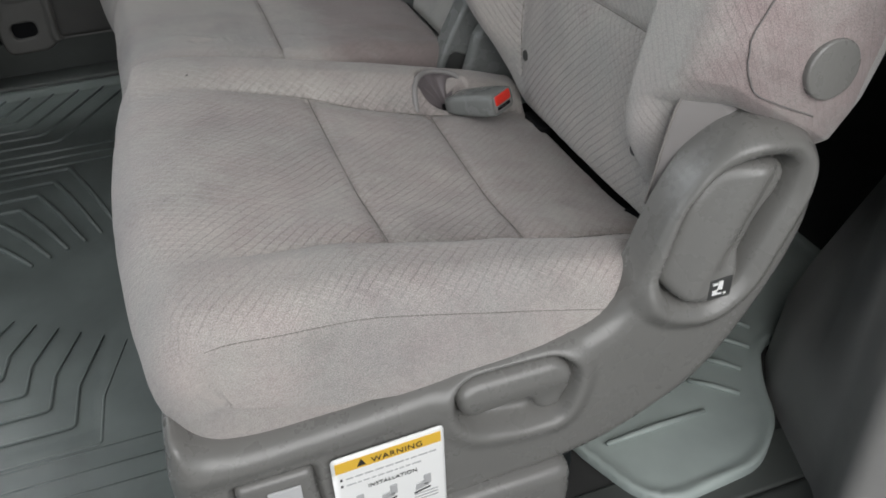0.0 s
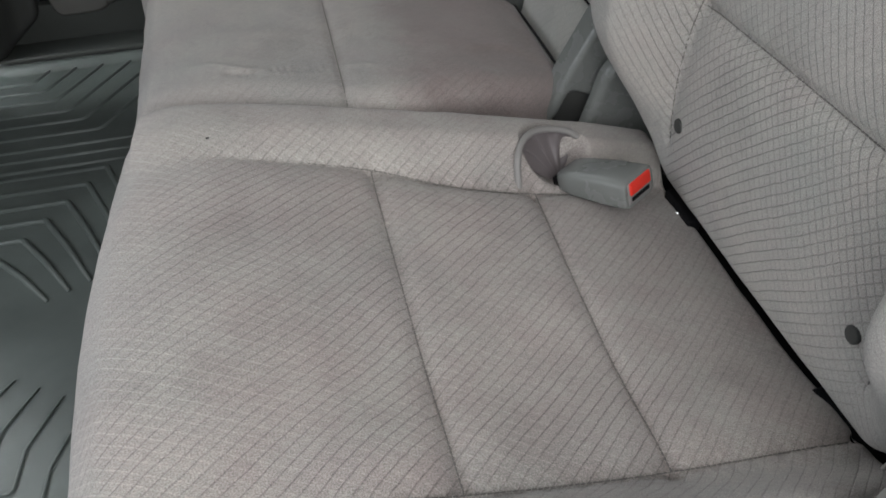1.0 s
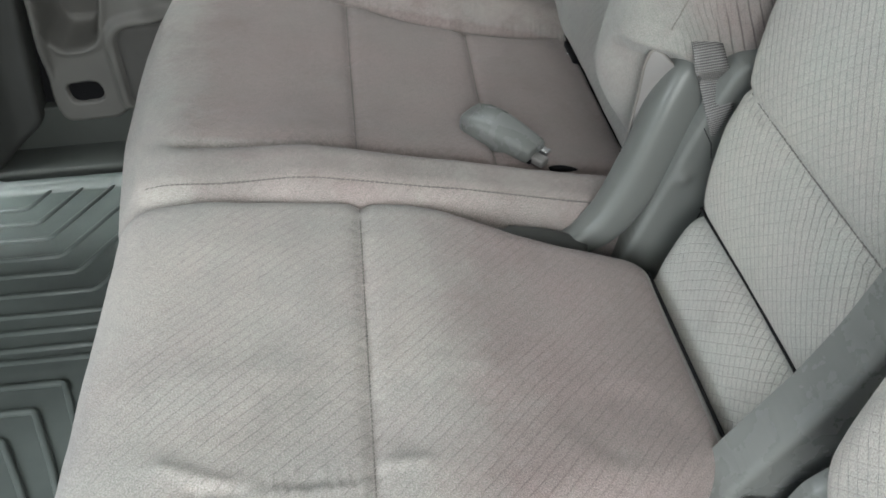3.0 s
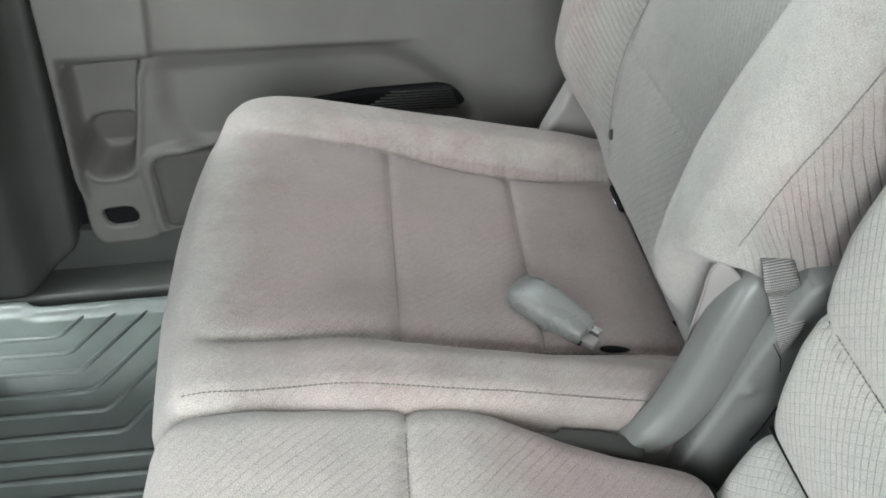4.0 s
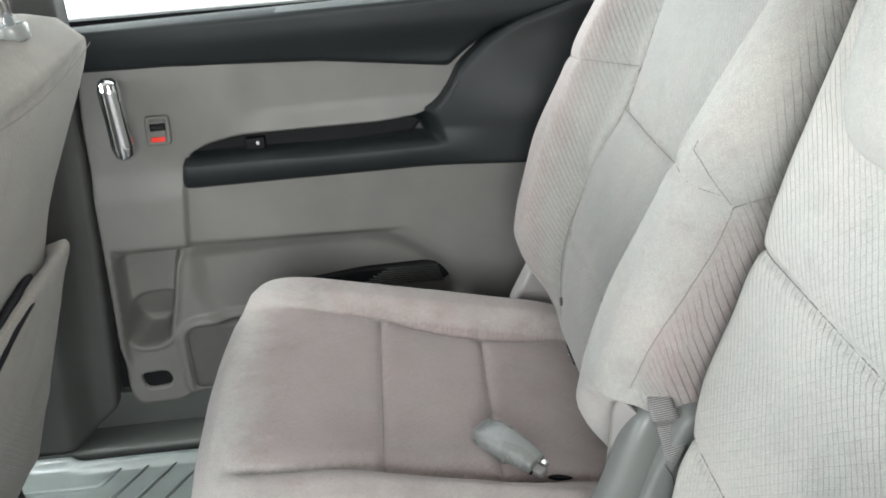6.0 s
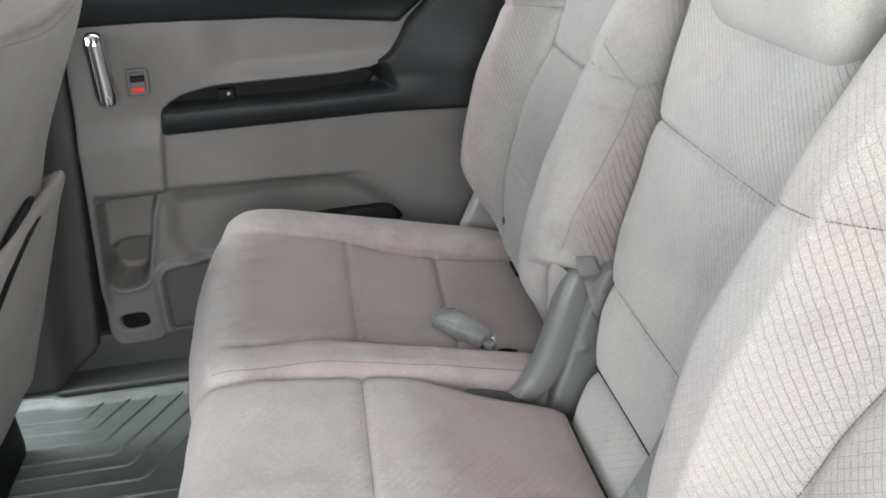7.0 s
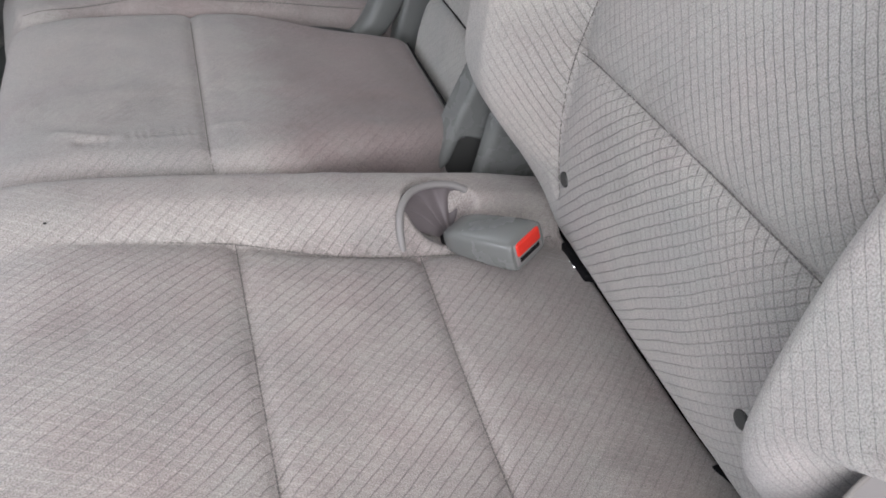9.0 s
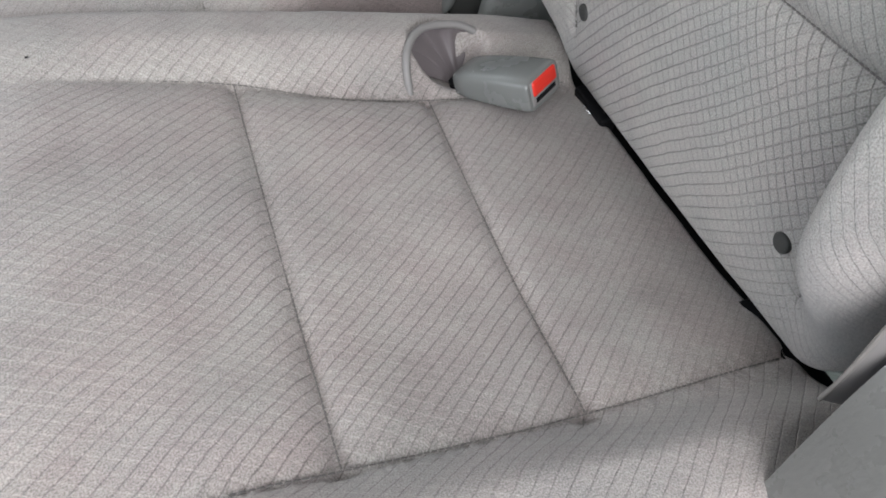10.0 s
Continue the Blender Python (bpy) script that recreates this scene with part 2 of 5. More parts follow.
def smooth_line(pts, n=8, closed=False):
    """Catmull-Rom through the points."""
    p = np.asarray(pts, float)
    m = len(p)
    out = []
    for i in range(m if closed else m - 1):
        if closed:
            a, b, c, d = p[i - 1], p[i], p[(i + 1) % m], p[(i + 2) % m]
        else:
            a, b, c, d = p[max(i - 1, 0)], p[i], p[i + 1], p[min(i + 2, m - 1)]
        for k in range(n):
            t = k / n
            out.append(0.5 * (2 * b + (c - a) * t + (2 * a - 5 * b + 4 * c - d) * t * t + (3 * b - a - 3 * c + d) * t ** 3))
    if not closed:
        out.append(p[-1])
    return np.array(out)


def rounded(pts, r, n=5):
    """A polygon with its corners rounded off; r is one radius or one for each corner."""
    p = [np.asarray(q, float) for q in pts]
    out = []
    for i, b in enumerate(p):
        a, c = p[i - 1], p[(i + 1) % len(p)]
        ri = r[i] if isinstance(r, (list, tuple)) else r
        da, dc = a - b, c - b
        la, lc = np.linalg.norm(da), np.linalg.norm(dc)
        k = min(ri, la * 0.49, lc * 0.49)
        s, e = b + da / la * k, b + dc / lc * k
        for j in range(n + 1):
            t = j / n
            out.append((1 - t) ** 2 * s + 2 * t * (1 - t) * b + t * t * e)
    return np.array(out)


def sdf(poly, X, Z):
    """Signed distance to a polygon, negative inside."""
    p = np.asarray(poly, float)
    q = np.roll(p, -1, axis=0)
    d2 = np.full(X.shape, 1e9)
    inside = np.zeros(X.shape, bool)
    for (ax, az), (bx, bz) in zip(p, q):
        ex, ez = bx - ax, bz - az
        L = ex * ex + ez * ez
        if L < 1e-14:
            continue
        t = np.clip(((X - ax) * ex + (Z - az) * ez) / L, 0, 1)
        d2 = np.minimum(d2, (X - ax - t * ex) ** 2 + (Z - az - t * ez) ** 2)
        if bz != az:
            c = ((az > Z) != (bz > Z)) & (X < ex * (Z - az) / ez + ax)
            inside ^= c
    d = np.sqrt(d2)
    return np.where(inside, -d, d)


def sm(x, a, b):
    t = np.clip((x - a) / (b - a), 0, 1)
    return t * t * (3 - 2 * t)


def relief(outline, height, place, res=0.004, edge=0.01, depth=0.02):
    """A moulded panel: a plan outline with its height over it, its edge rounded off and carried back to a depth.
    place(a, b, h) gives the point in space."""
    o = np.asarray(outline, float)
    lo, hi = o.min(0) - res, o.max(0) + res
    nx, nz = int((hi[0] - lo[0]) / res) + 2, int((hi[1] - lo[1]) / res) + 2
    X, Z = np.meshgrid(lo[0] + np.arange(nx) * res, lo[1] + np.arange(nz) * res, indexing="ij")
    D = sdf(o, X, Z)
    gx, gz = np.gradient(D, res)
    gl = np.sqrt(gx * gx + gz * gz) + 1e-9
    out = D > 0
    X2, Z2 = X.copy(), Z.copy()
    X2[out] -= (gx / gl * D)[out]
    Z2[out] -= (gz / gl * D)[out]
    D2 = np.where(out, 0.0, D)
    e = np.clip(1 + D2 / edge, 0, 1)
    H = height(X2, Z2) - edge * (1 - np.sqrt(np.clip(1 - e * e, 0, 1)))
    near = D < res * 1.6
    cell = near[:-1, :-1] & near[1:, :-1] & near[1:, 1:] & near[:-1, 1:]
    cell &= (D[:-1, :-1] < 0) | (D[1:, :-1] < 0) | (D[1:, 1:] < 0) | (D[:-1, 1:] < 0)
    idx = np.arange(nx * nz).reshape(nx, nz)
    ii, jj = np.nonzero(cell)
    faces = np.stack([idx[ii, jj], idx[ii + 1, jj], idx[ii + 1, jj + 1], idx[ii, jj + 1]], 1)
    edges = {}
    for f in faces.tolist():
        for a, b in zip(f, f[1:] + f[:1]):
            if (b, a) in edges:
                del edges[(b, a)]
            else:
                edges[(a, b)] = 1
    used = np.unique(faces)
    remap = {int(v): i for i, v in enumerate(used)}
    xf, zf, hf = X2.ravel(), Z2.ravel(), H.ravel()
    verts = [place(xf[v], zf[v], hf[v]) for v in used]
    uvs = [(xf[v], zf[v]) for v in used]
    fl = [[remap[v] for v in f] for f in faces.tolist()]
    back = {}
    for a, b in edges:
        for v in (a, b):
            if v not in back:
                back[v] = len(verts)
                verts.append(place(xf[v], zf[v], -depth))
                uvs.append((xf[v], zf[v]))
        fl.append([remap[b], remap[a], back[a], back[b]])
    return mesh_of(verts, fl, uvs)


def tube(pts, r, n=8, flat=1.0):
    """A round bar along a line of points, with closed ends; r is one radius or one for each point."""
    p = [Vector(q) for q in pts]
    rs = r if isinstance(r, (list, tuple, np.ndarray)) else [r] * len(p)
    verts, faces = [], []
    up = Vector((0, 0, 1))
    for i, q in enumerate(p):
        d = (p[min(i + 1, len(p) - 1)] - p[max(i - 1, 0)]).normalized()
        side = d.cross(up)
        if side.length < 1e-3:
            side = d.cross(Vector((0, 1, 0)))
        side.normalize()
        nrm = side.cross(d).normalized()
        for k in range(n):
            a = 2 * math.pi * k / n
            verts.append(q + side * (math.cos(a) * rs[i]) + nrm * (math.sin(a) * rs[i] * flat))
    for i in range(len(p) - 1):
        for k in range(n):
            k2 = (k + 1) % n
            faces.append((i * n + k, i * n + k2, (i + 1) * n + k2, (i + 1) * n + k))
    faces.append(tuple(range(n - 1, -1, -1)))
    faces.append(tuple(range((len(p) - 1) * n, len(p) * n)))
    return mesh_of(verts, faces)


def box(x0, x1, y0, y1, z0, z1, bevel=0.0, seg=3):
    bm = bmesh.new()
    bmesh.ops.create_cube(bm, size=1.0)
    for v in bm.verts:
        v.co = Vector(((x0 + x1) / 2 + v.co.x * (x1 - x0), (y0 + y1) / 2 + v.co.y * (y1 - y0), (z0 + z1) / 2 + v.co.z * (z1 - z0)))
    if bevel:
        bmesh.ops.bevel(bm, geom=bm.edges[:], offset=bevel, segments=seg, profile=0.6, affect="EDGES")
        for f in bm.faces:
            f.smooth = True
    return bm


def disc(centre, axis, r, depth, bevel=0.0, n=28):
    bm = bmesh.new()
    bmesh.ops.create_cone(bm, cap_ends=True, segments=n, radius1=r, radius2=r, depth=depth)
    if bevel:
        bmesh.ops.bevel(bm, geom=[e for e in bm.edges if len(e.link_faces) == 2 and any(len(f.verts) > 4 for f in e.link_faces)],
                        offset=bevel, segments=3, profile=0.6, affect="EDGES")
    q = Vector(axis).to_track_quat("Z", "Y").to_matrix().to_4x4()
    bmesh.ops.transform(bm, matrix=Matrix.Translation(centre) @ q, verts=bm.verts)
    for f in bm.faces:
        f.smooth = True
    return bm


def stitches(pts, r, length=0.0042, space=0.0005):
    """A row of thread stitches along a line, each one dipping into the cloth at its ends."""
    p = np.asarray(pts, float)
    run = np.concatenate([[0], np.cumsum(np.linalg.norm(np.diff(p, axis=0), axis=1))])
    at = lambda d: np.array([np.interp(d, run, p[:, k]) for k in range(3)])
    verts, faces = [], []
    d = 0.0
    while d + length < run[-1]:
        e = d + length - space
        me = tube([at(d), at(d + 0.0007), at((d + e) / 2), at(e - 0.0007), at(e)], [r * 0.4, r * 0.9, r, r * 0.9, r * 0.4], 5)
        base = len(verts)
        verts += [v.co.copy() for v in me.vertices]
        faces += [tuple(base + i for i in f.vertices) for f in me.polygons]
        bpy.data.meshes.remove(me)
        d += length
    return mesh_of(verts, faces)


class Pad:
    """An upholstered pad: a closed profile in x and z, carried across y, its sides rounded off towards a core line.
    along: 0 where seams run by x (a cushion), 1 where they run by z (a backrest)."""

    def __init__(self, profile, yc, half_neg, half_pos, radius, along, lo, hi, swell=None, seams=(), ns=190, wrinkle=0.0012, seed=0.0, plan=None, insert=None, dents=(), warp=None, calm=None, cross=None):
        pr = np.asarray(profile, float)
        fine = smooth_line(pr, 14)
        seg = np.concatenate([[0], np.cumsum(np.hypot(*np.diff(fine[:, :2], axis=0).T))])
        self.length = seg[-1]
        # the stretch that faces the sitter is sampled finely; seams look their first number up in it
        s0 = seg[int(np.argmin(np.hypot(fine[:, 0] - lo[0], fine[:, 1] - lo[1])))]
        s1 = seg[int(np.argmin(np.hypot(fine[:, 0] - hi[0], fine[:, 1] - hi[1])))]
        n0 = max(12, int(ns * 0.14))
        self.S = np.concatenate([np.linspace(0, s0, n0, endpoint=False), np.linspace(s0, s1, ns - 2 * n0), np.linspace(s1, seg[-1], n0 + 1)[1:]])
        self.prof = np.stack([np.interp(self.S, seg, fine[:, k]) for k in range(4)], 1)
        self.yc, self.hn, self.hp, self.R = yc, half_neg, half_pos, radius
        self.along, self.swell, self.seams = along, swell, seams
        self.wrinkle, self.seed = wrinkle, seed
        self.plan, self.insert, self.dents, self.warp, self.calm, self.cross = plan, insert, dents, warp, calm, cross
        self.i0, self.i1 = n0, ns - n0 - 1
        self.front = np.zeros(len(self.S))
        self.front[self.i0:self.i1 + 1] = 1

    def points(self, s, c):
        """s: length along the profile; c: across, -1..1 over the top, past that down the sides to +-2."""
        q = [np.interp(s, self.S, self.prof[:, k]) for k in range(4)]
        a = q[self.along]
        facing = np.interp(s, self.S, self.front)
        hn, hp = self.hn(a), self.hp(a)
        half = np.where(c < 0, hn, hp)
        R = self.R
        top = np.clip(np.abs(c), 0, 1)
        side = np.clip(np.abs(c) - 1, 0, 1)
        # top: 0..1 covers the flat part and a quarter round
        flat = np.maximum(half - R, 0.01)
        arc = R * math.pi / 2
        run = top * (flat + arc)
        th = np.clip((run - flat) / R, 0, math.pi / 2)
        yy = np.where(run < flat, run, flat + R * np.sin(th))
        drop = R * (1 - np.cos(th))
        dist = np.hypot(q[2] - q[0], q[3] - q[1]) + 1e-9
        drop = drop + side * np.maximum(dist - drop, 0)
        fr = np.clip(drop / dist, 0, 1)
        yy = yy + np.where(side > 0, (0.0035 + 0.0025 * facing) * np.sin(math.pi / 2 * side), 0)
        y = np.sign(c) * yy
        x = q[0] + (q[2] - q[0]) * fr
        z = q[1] + (q[3] - q[1]) * fr
        if self.swell is not None:
            dx, dz = self.swell(a, y, facing * (1 - fr))
            x, z = x + dx, z + dz
        if self.plan is not None:
            x = x + self.plan(x, y)
        if self.warp is not None:
            x, y, z = self.warp(x, y, z)
        return x, y + self.yc, z, a, facing, fr, run

    def c_of(self, y, a):
        hn, hp = float(self.hn(np.array(a))), float(self.hp(np.array(a)))
        half = hn if y < 0 else hp
        flat, R = max(half - self.R, 0.01), self.R
        t = abs(y)
        run = t if t < flat else flat + R * math.asin(min(1, (t - flat) / R))
        return math.copysign(min(1.0, run / (flat + R * math.pi / 2)), y)

    def s_of(self, a):
        vals = self.prof[self.i0:self.i1 + 1, self.along]
        ss = self.S[self.i0:self.i1 + 1]
        return float(np.interp(a, vals, ss)) if vals[-1] > vals[0] else float(np.interp(a, vals[::-1], ss[::-1]))

    def mesh(self, nc=150, nside=10):
        cs = np.concatenate([np.linspace(-2, -1, nside, endpoint=False), np.linspace(-1, 1, nc), np.linspace(1, 2, nside + 1)[1:]])
        S, C = np.meshgrid(self.S, cs, indexing="ij")
        x, y, z, a, facing, fr, run = self.points(S, C)
        P = np.stack([x, y, z], -1)
        gu, gv = np.gradient(P, axis=0), np.gradient(P, axis=1)
        N = np.cross(gu, gv)
        N /= np.linalg.norm(N, axis=-1, keepdims=True) + 1e-12
        mid = np.array([self.prof[:, 2].mean(), self.yc, self.prof[:, 3].mean()])
        if ((P - mid) * N).sum() < 0:
            N = -N
        d = np.zeros(S.shape)
        yl = y - self.yc
        for line, depth, wide, *fade in self.seams:
            L = np.asarray(line, float)
            L = smooth_line(L, 6) if len(L) > 2 else np.linspace(L[0], L[1], 12)
            dist = np.full(S.shape, 1e9)
            for (a0, b0), (a1, b1) in zip(L[:-1], L[1:]):
                ea, eb = a1 - a0, b1 - b0
                t = np.clip(((a - a0) * ea + (yl - b0) * eb) / (ea * ea + eb * eb + 1e-12), 0, 1)
                dist = np.minimum(dist, np.hypot(a - a0 - t * ea, yl - b0 - t * eb))
            near = facing * (fr < 0.6)
            if fade:
                near = near * sm(a, L[0][0], L[0][0] + fade[0])
            ea, eb = L[-1] - L[0]
            run = (a * ea + yl * eb) / math.hypot(ea, eb)
            d += near * (0.0006 if depth > 0 else 0.0) * np.exp(-(dist / 0.011) ** 2) * np.sin(run * 640 + 2.5 * np.sin(run * 170 + yl * 30))
            d -= near * (depth * np.exp(-(dist / 0.0045) ** 2) + 0.8 * depth * np.exp(-(dist / wide) ** 2))
        for a0, y0, ra, ry, depth in self.dents:
            d -= facing * depth * (1 - sm(np.hypot((a - a0) / ra, (yl - y0) / ry), 0.55, 1.0))
        if self.wrinkle:
            w = np.array([noise.noise(Vector((px * 9 + self.seed, py * 9, pz * 9))) + 0.35 * noise.noise(Vector((px * 31, py * 31 + self.seed, pz * 31)))
                          for px, py, pz in P.reshape(-1, 3)]).reshape(S.shape)
            d += w * self.wrinkle
        flat_run = np.linalg.norm(np.diff(P, axis=1), axis=-1)
        P = P + N * d[..., None]
        self.N = N
        n0, n1 = S.shape
        idx = np.arange(n0 * n1).reshape(n0, n1)
        f = np.stack([idx[:-1, :-1], idx[1:, :-1], idx[1:, 1:], idx[:-1, 1:]], -1).reshape(-1, 4)
        across = np.concatenate([np.zeros((n0, 1)), np.cumsum(flat_run, axis=1)], 1)
        across -= across[:, n1 // 2:n1 // 2 + 1]
        uv = np.stack([S, across], -1).reshape(-1, 2) + self.seed
        caps = [idx[0, ::1].tolist(), idx[-1, ::-1].tolist()]
        me = mesh_of(P.reshape(-1, 3), f.tolist() + caps, uv)
        worn_shaded = facing * self.insert(a, yl) if self.insert is not None else 0 * S
        me.attributes.new("insert", "FLOAT", "POINT").data.foreach_set("value", worn_shaded.astype(np.float32).ravel())
        quiet = self.calm(a, yl, x) if self.calm is not None else 0 * S
        me.attributes.new("calm", "FLOAT", "POINT").data.foreach_set("value", quiet.astype(np.float32).ravel())
        second = self.cross(a, yl) if self.cross is not None else 0 * S + 1
        me.attributes.new("cross", "FLOAT", "POINT").data.foreach_set("value", second.astype(np.float32).ravel())
        return me

    def edge_line(self, a0, a1, c, r=0.0006, lift=0.0001):
        """A stitched line along the pad's shoulder."""
        pts = []
        for a in np.linspace(a0, a1, 26):
            p = [float(v) for v in self.points(np.array(self.s_of(a)), np.array(c))[:3]]
            pts.append((p[0], p[1] + math.copysign(lift, c), p[2]))
        return stitches(pts, r)

    def side_seam(self, line, r=0.0007, fold=False):
        """A stitched line over the side that faces away from the middle on the low side, by x and z."""
        cs = np.linspace(-2.0, -0.8, 900)
        pts = []
        for x, z in smooth_line(line, 6):
            s0 = self.s_of(z)
            ss, cc_ = np.meshgrid(np.linspace(s0 - 0.03, s0 + 0.07, 101), cs, indexing="ij")
            px, py, pz = self.points(ss, cc_)[:3]
            k = np.unravel_index(int(np.argmin(np.hypot(px - x, pz - z))), px.shape)
            pts.append((px[k] - 0.0010, py[k] - 0.0009, pz[k]))
        return tube(pts, r, 6) if fold else stitches(pts, r)

    def seam(self, line, depth, r=0.0007, lift=0.0004, skip=-1.0):
        L = np.asarray(line, float)
        L = smooth_line(L, 6) if len(L) > 2 else np.linspace(L[0], L[1], 12)
        pts = []
        for a, yl in L:
            if a < L[0][0] + skip:
                continue
            s, c = self.s_of(a), self.c_of(yl, a)
            e = 1e-3
            p = np.array([v.item() for v in self.points(np.array(s), np.array(c))[:3]])
            pu = np.array([v.item() for v in self.points(np.array(s + e), np.array(c))[:3]])
            pv = np.array([v.item() for v in self.points(np.array(s), np.array(c + e))[:3]])
            n = np.cross(pu - p, pv - p)
            n /= np.linalg.norm(n) + 1e-12
            want = np.array([-1, 0, 0.3]) if self.along else np.array([0, 0, 1])
            if n @ want < 0:
                n = -n
            pts.append(p - n * (depth * 1.7 - lift))
        return stitches(pts, r)


def const(v):
    return lambda a: np.full(np.shape(a), float(v))


def table(*pairs):
    xs, ys = [p[0] for p in pairs], [p[1] for p in pairs]
    return lambda a: np.interp(a, xs, ys)


# ---- setting ----
FLOOR_Z, CAR_Y = 0.015, 1.158


def structure(name, me, mat, label, category):
    return tagged(part(name, me, mat), label, category, "", "structure")


ground_mat = plain("pale_concrete", (0.34, 0.33, 0.31), 0.9, grain=0.8, scale=60)
structure("ground", box(-150, 150, -150, 150, -0.50, -0.42), ground_mat, "pale concrete yard around the minivan", "ground")
structure("backdrop", box(-9, 9, 9.0, 9.1, -0.42, 5.5), OUTSIDE, "bright hazy daylight beyond the window", "backdrop")
structure("floor", box(-1.9, 1.7, 0.30, 2.06, -0.06, FLOOR_Z), CARPET, "dark grey carpeted floor of the minivan cabin", "floor")
structure("ceiling", box(-1.2, 1.7, 0.30, 2.02, 1.30, 1.36, 0.02), HEADLINER, "light fabric headliner over the cabin", "ceiling")
structure("wall_rear", box(1.62, 1.70, 0.30, 2.06, FLOOR_Z, 1.30), CARPET, "dark closed rear end of the cabin", "wall")
structure("wall_front", box(-1.90, -1.82, 0.30, 2.06, FLOOR_Z, 0.80), DARK, "dark dashboard wall under the windscreen", "wall")
structure("wall_far_rear", box(0.66, 1.62, 2.00, 2.06, FLOOR_Z, 1.30), DARK, "charcoal plastic rear quarter trim", "wall")
structure("wall_far_front", box(-1.82, -0.66, 2.00, 2.06, FLOOR_Z, 0.80), DOOR, "beige front door trim beside the front seat", "wall")
structure("wall_near_front", box(-1.82, -0.75, 0.26, 0.32, FLOOR_Z, 0.80), DOOR, "beige front door trim beside the driver", "wall")
structure("wall_near_rear", box(0.80, 1.62, 0.26, 0.32, FLOOR_Z, 0.85), DOOR, "beige plastic rear quarter trim", "wall")
structure("window_frame_far", box(-0.66, 1.62, 2.00, 2.05, 1.16, 1.30), DARK, "dark roof rail over the sliding door window", "trim")


# far pillar beside the sliding door, with its ridge
def on_far_wall(y0):
    return lambda a, b, h: (a, y0 - h, b)


pillar_line = [(-0.66, 0.03), (-0.46, 0.035), (-0.385, 0.095), (-0.362, 0.25), (-0.335, 0.45), (-0.318, 0.60), (-0.30, 0.80), (-0.28, 1.2), (-0.66, 1.2)]
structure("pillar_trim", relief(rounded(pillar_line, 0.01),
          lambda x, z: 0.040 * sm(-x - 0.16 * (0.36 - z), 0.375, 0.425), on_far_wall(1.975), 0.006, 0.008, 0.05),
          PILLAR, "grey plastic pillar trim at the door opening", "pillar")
# Flat black panel added to fill the dark gap between pillar and door.
structure("door_gap_fill", box(-0.50, -0.335, 2.024, 2.031, 0.03, 1.2), BLACK, "black rubber door seal", "seal")
# Unseen panel added to stop outside light leaking past the trim.
structure("door_light_block", box(-0.66, 0.66, 2.120, 2.14, -0.02, 0.775), BLACK, "unseen black panel behind the door trim that blocks outside light", "door")
structure("door_sill", box(-0.62, 0.70, 1.935, 2.06, 0.0, 0.035, 0.008), SILL, "dark grey plastic step sill under the sliding door", "sill")

structure("sill_kick", box(-0.60, 0.70, 2.004, 2.06, 0.03, 0.110, 0.004), SILL, "dark grey kick panel under the sliding door trim", "sill")

# ---- sliding door on the far side ----
DOOR_Y = 1.995
door = thing("door_1", (0.15, 2.03, 0.09), "closed sliding door with beige trim and charcoal armrest", "door", "", "structure")
panel_line = rounded([(-0.295, 0.735), (-0.312, 0.64), (-0.328, 0.45), (-0.345, 0.27), (-0.362, 0.12), (-0.352, 0.083),
                      (-0.262, 0.085), (-0.238, 0.108), (0.64, 0.108), (0.64, 0.735)], 0.018, 5)
pocket_line = rounded([(-0.318, 0.401), (-0.204, 0.404), (-0.220, 0.375), (-0.239, 0.300), (-0.262, 0.222), (-0.290, 0.212), (-0.326, 0.214), (-0.336, 0.243), (-0.326, 0.318)], 0.014, 5)
cup_line = rounded([(-0.328, 0.286), (-0.312, 0.306), (-0.285, 0.312), (-0.244, 0.311), (-0.243, 0.290), (-0.264, 0.230), (-0.282, 0.218), (-0.318, 0.219), (-0.331, 0.246)], 0.012, 5)
slot_line = rounded([(-0.335, 0.155), (-0.279, 0.157), (-0.277, 0.120), (-0.331, 0.117)], 0.017, 5)
scoop_line = rounded([(-0.20, 0.406), (0.00, 0.412), (0.125, 0.410), (0.190, 0.385), (0.248, 0.335), (0.285, 0.27), (0.26, 0.16), (-0.13, 0.16), (-0.21, 0.30)], 0.03, 5)


arm_line = rounded([(-0.170, 0.524), (0.63, 0.522), (0.63, 0.785), (0.47, 0.772), (0.385, 0.748), (0.335, 0.722), (0.29, 0.683), (0.276, 0.655),
                    (0.256, 0.628), (0.225, 0.610), (0.16, 0.604), (-0.073, 0.604), (-0.122, 0.595), (-0.160, 0.578)], 0.012, 4)


carpet_line = rounded([(-0.232, 0.244), (0.55, 0.262), (0.55, 0.118), (-0.236, 0.112)], [0.03, 0.0, 0.0, 0.012], 5)


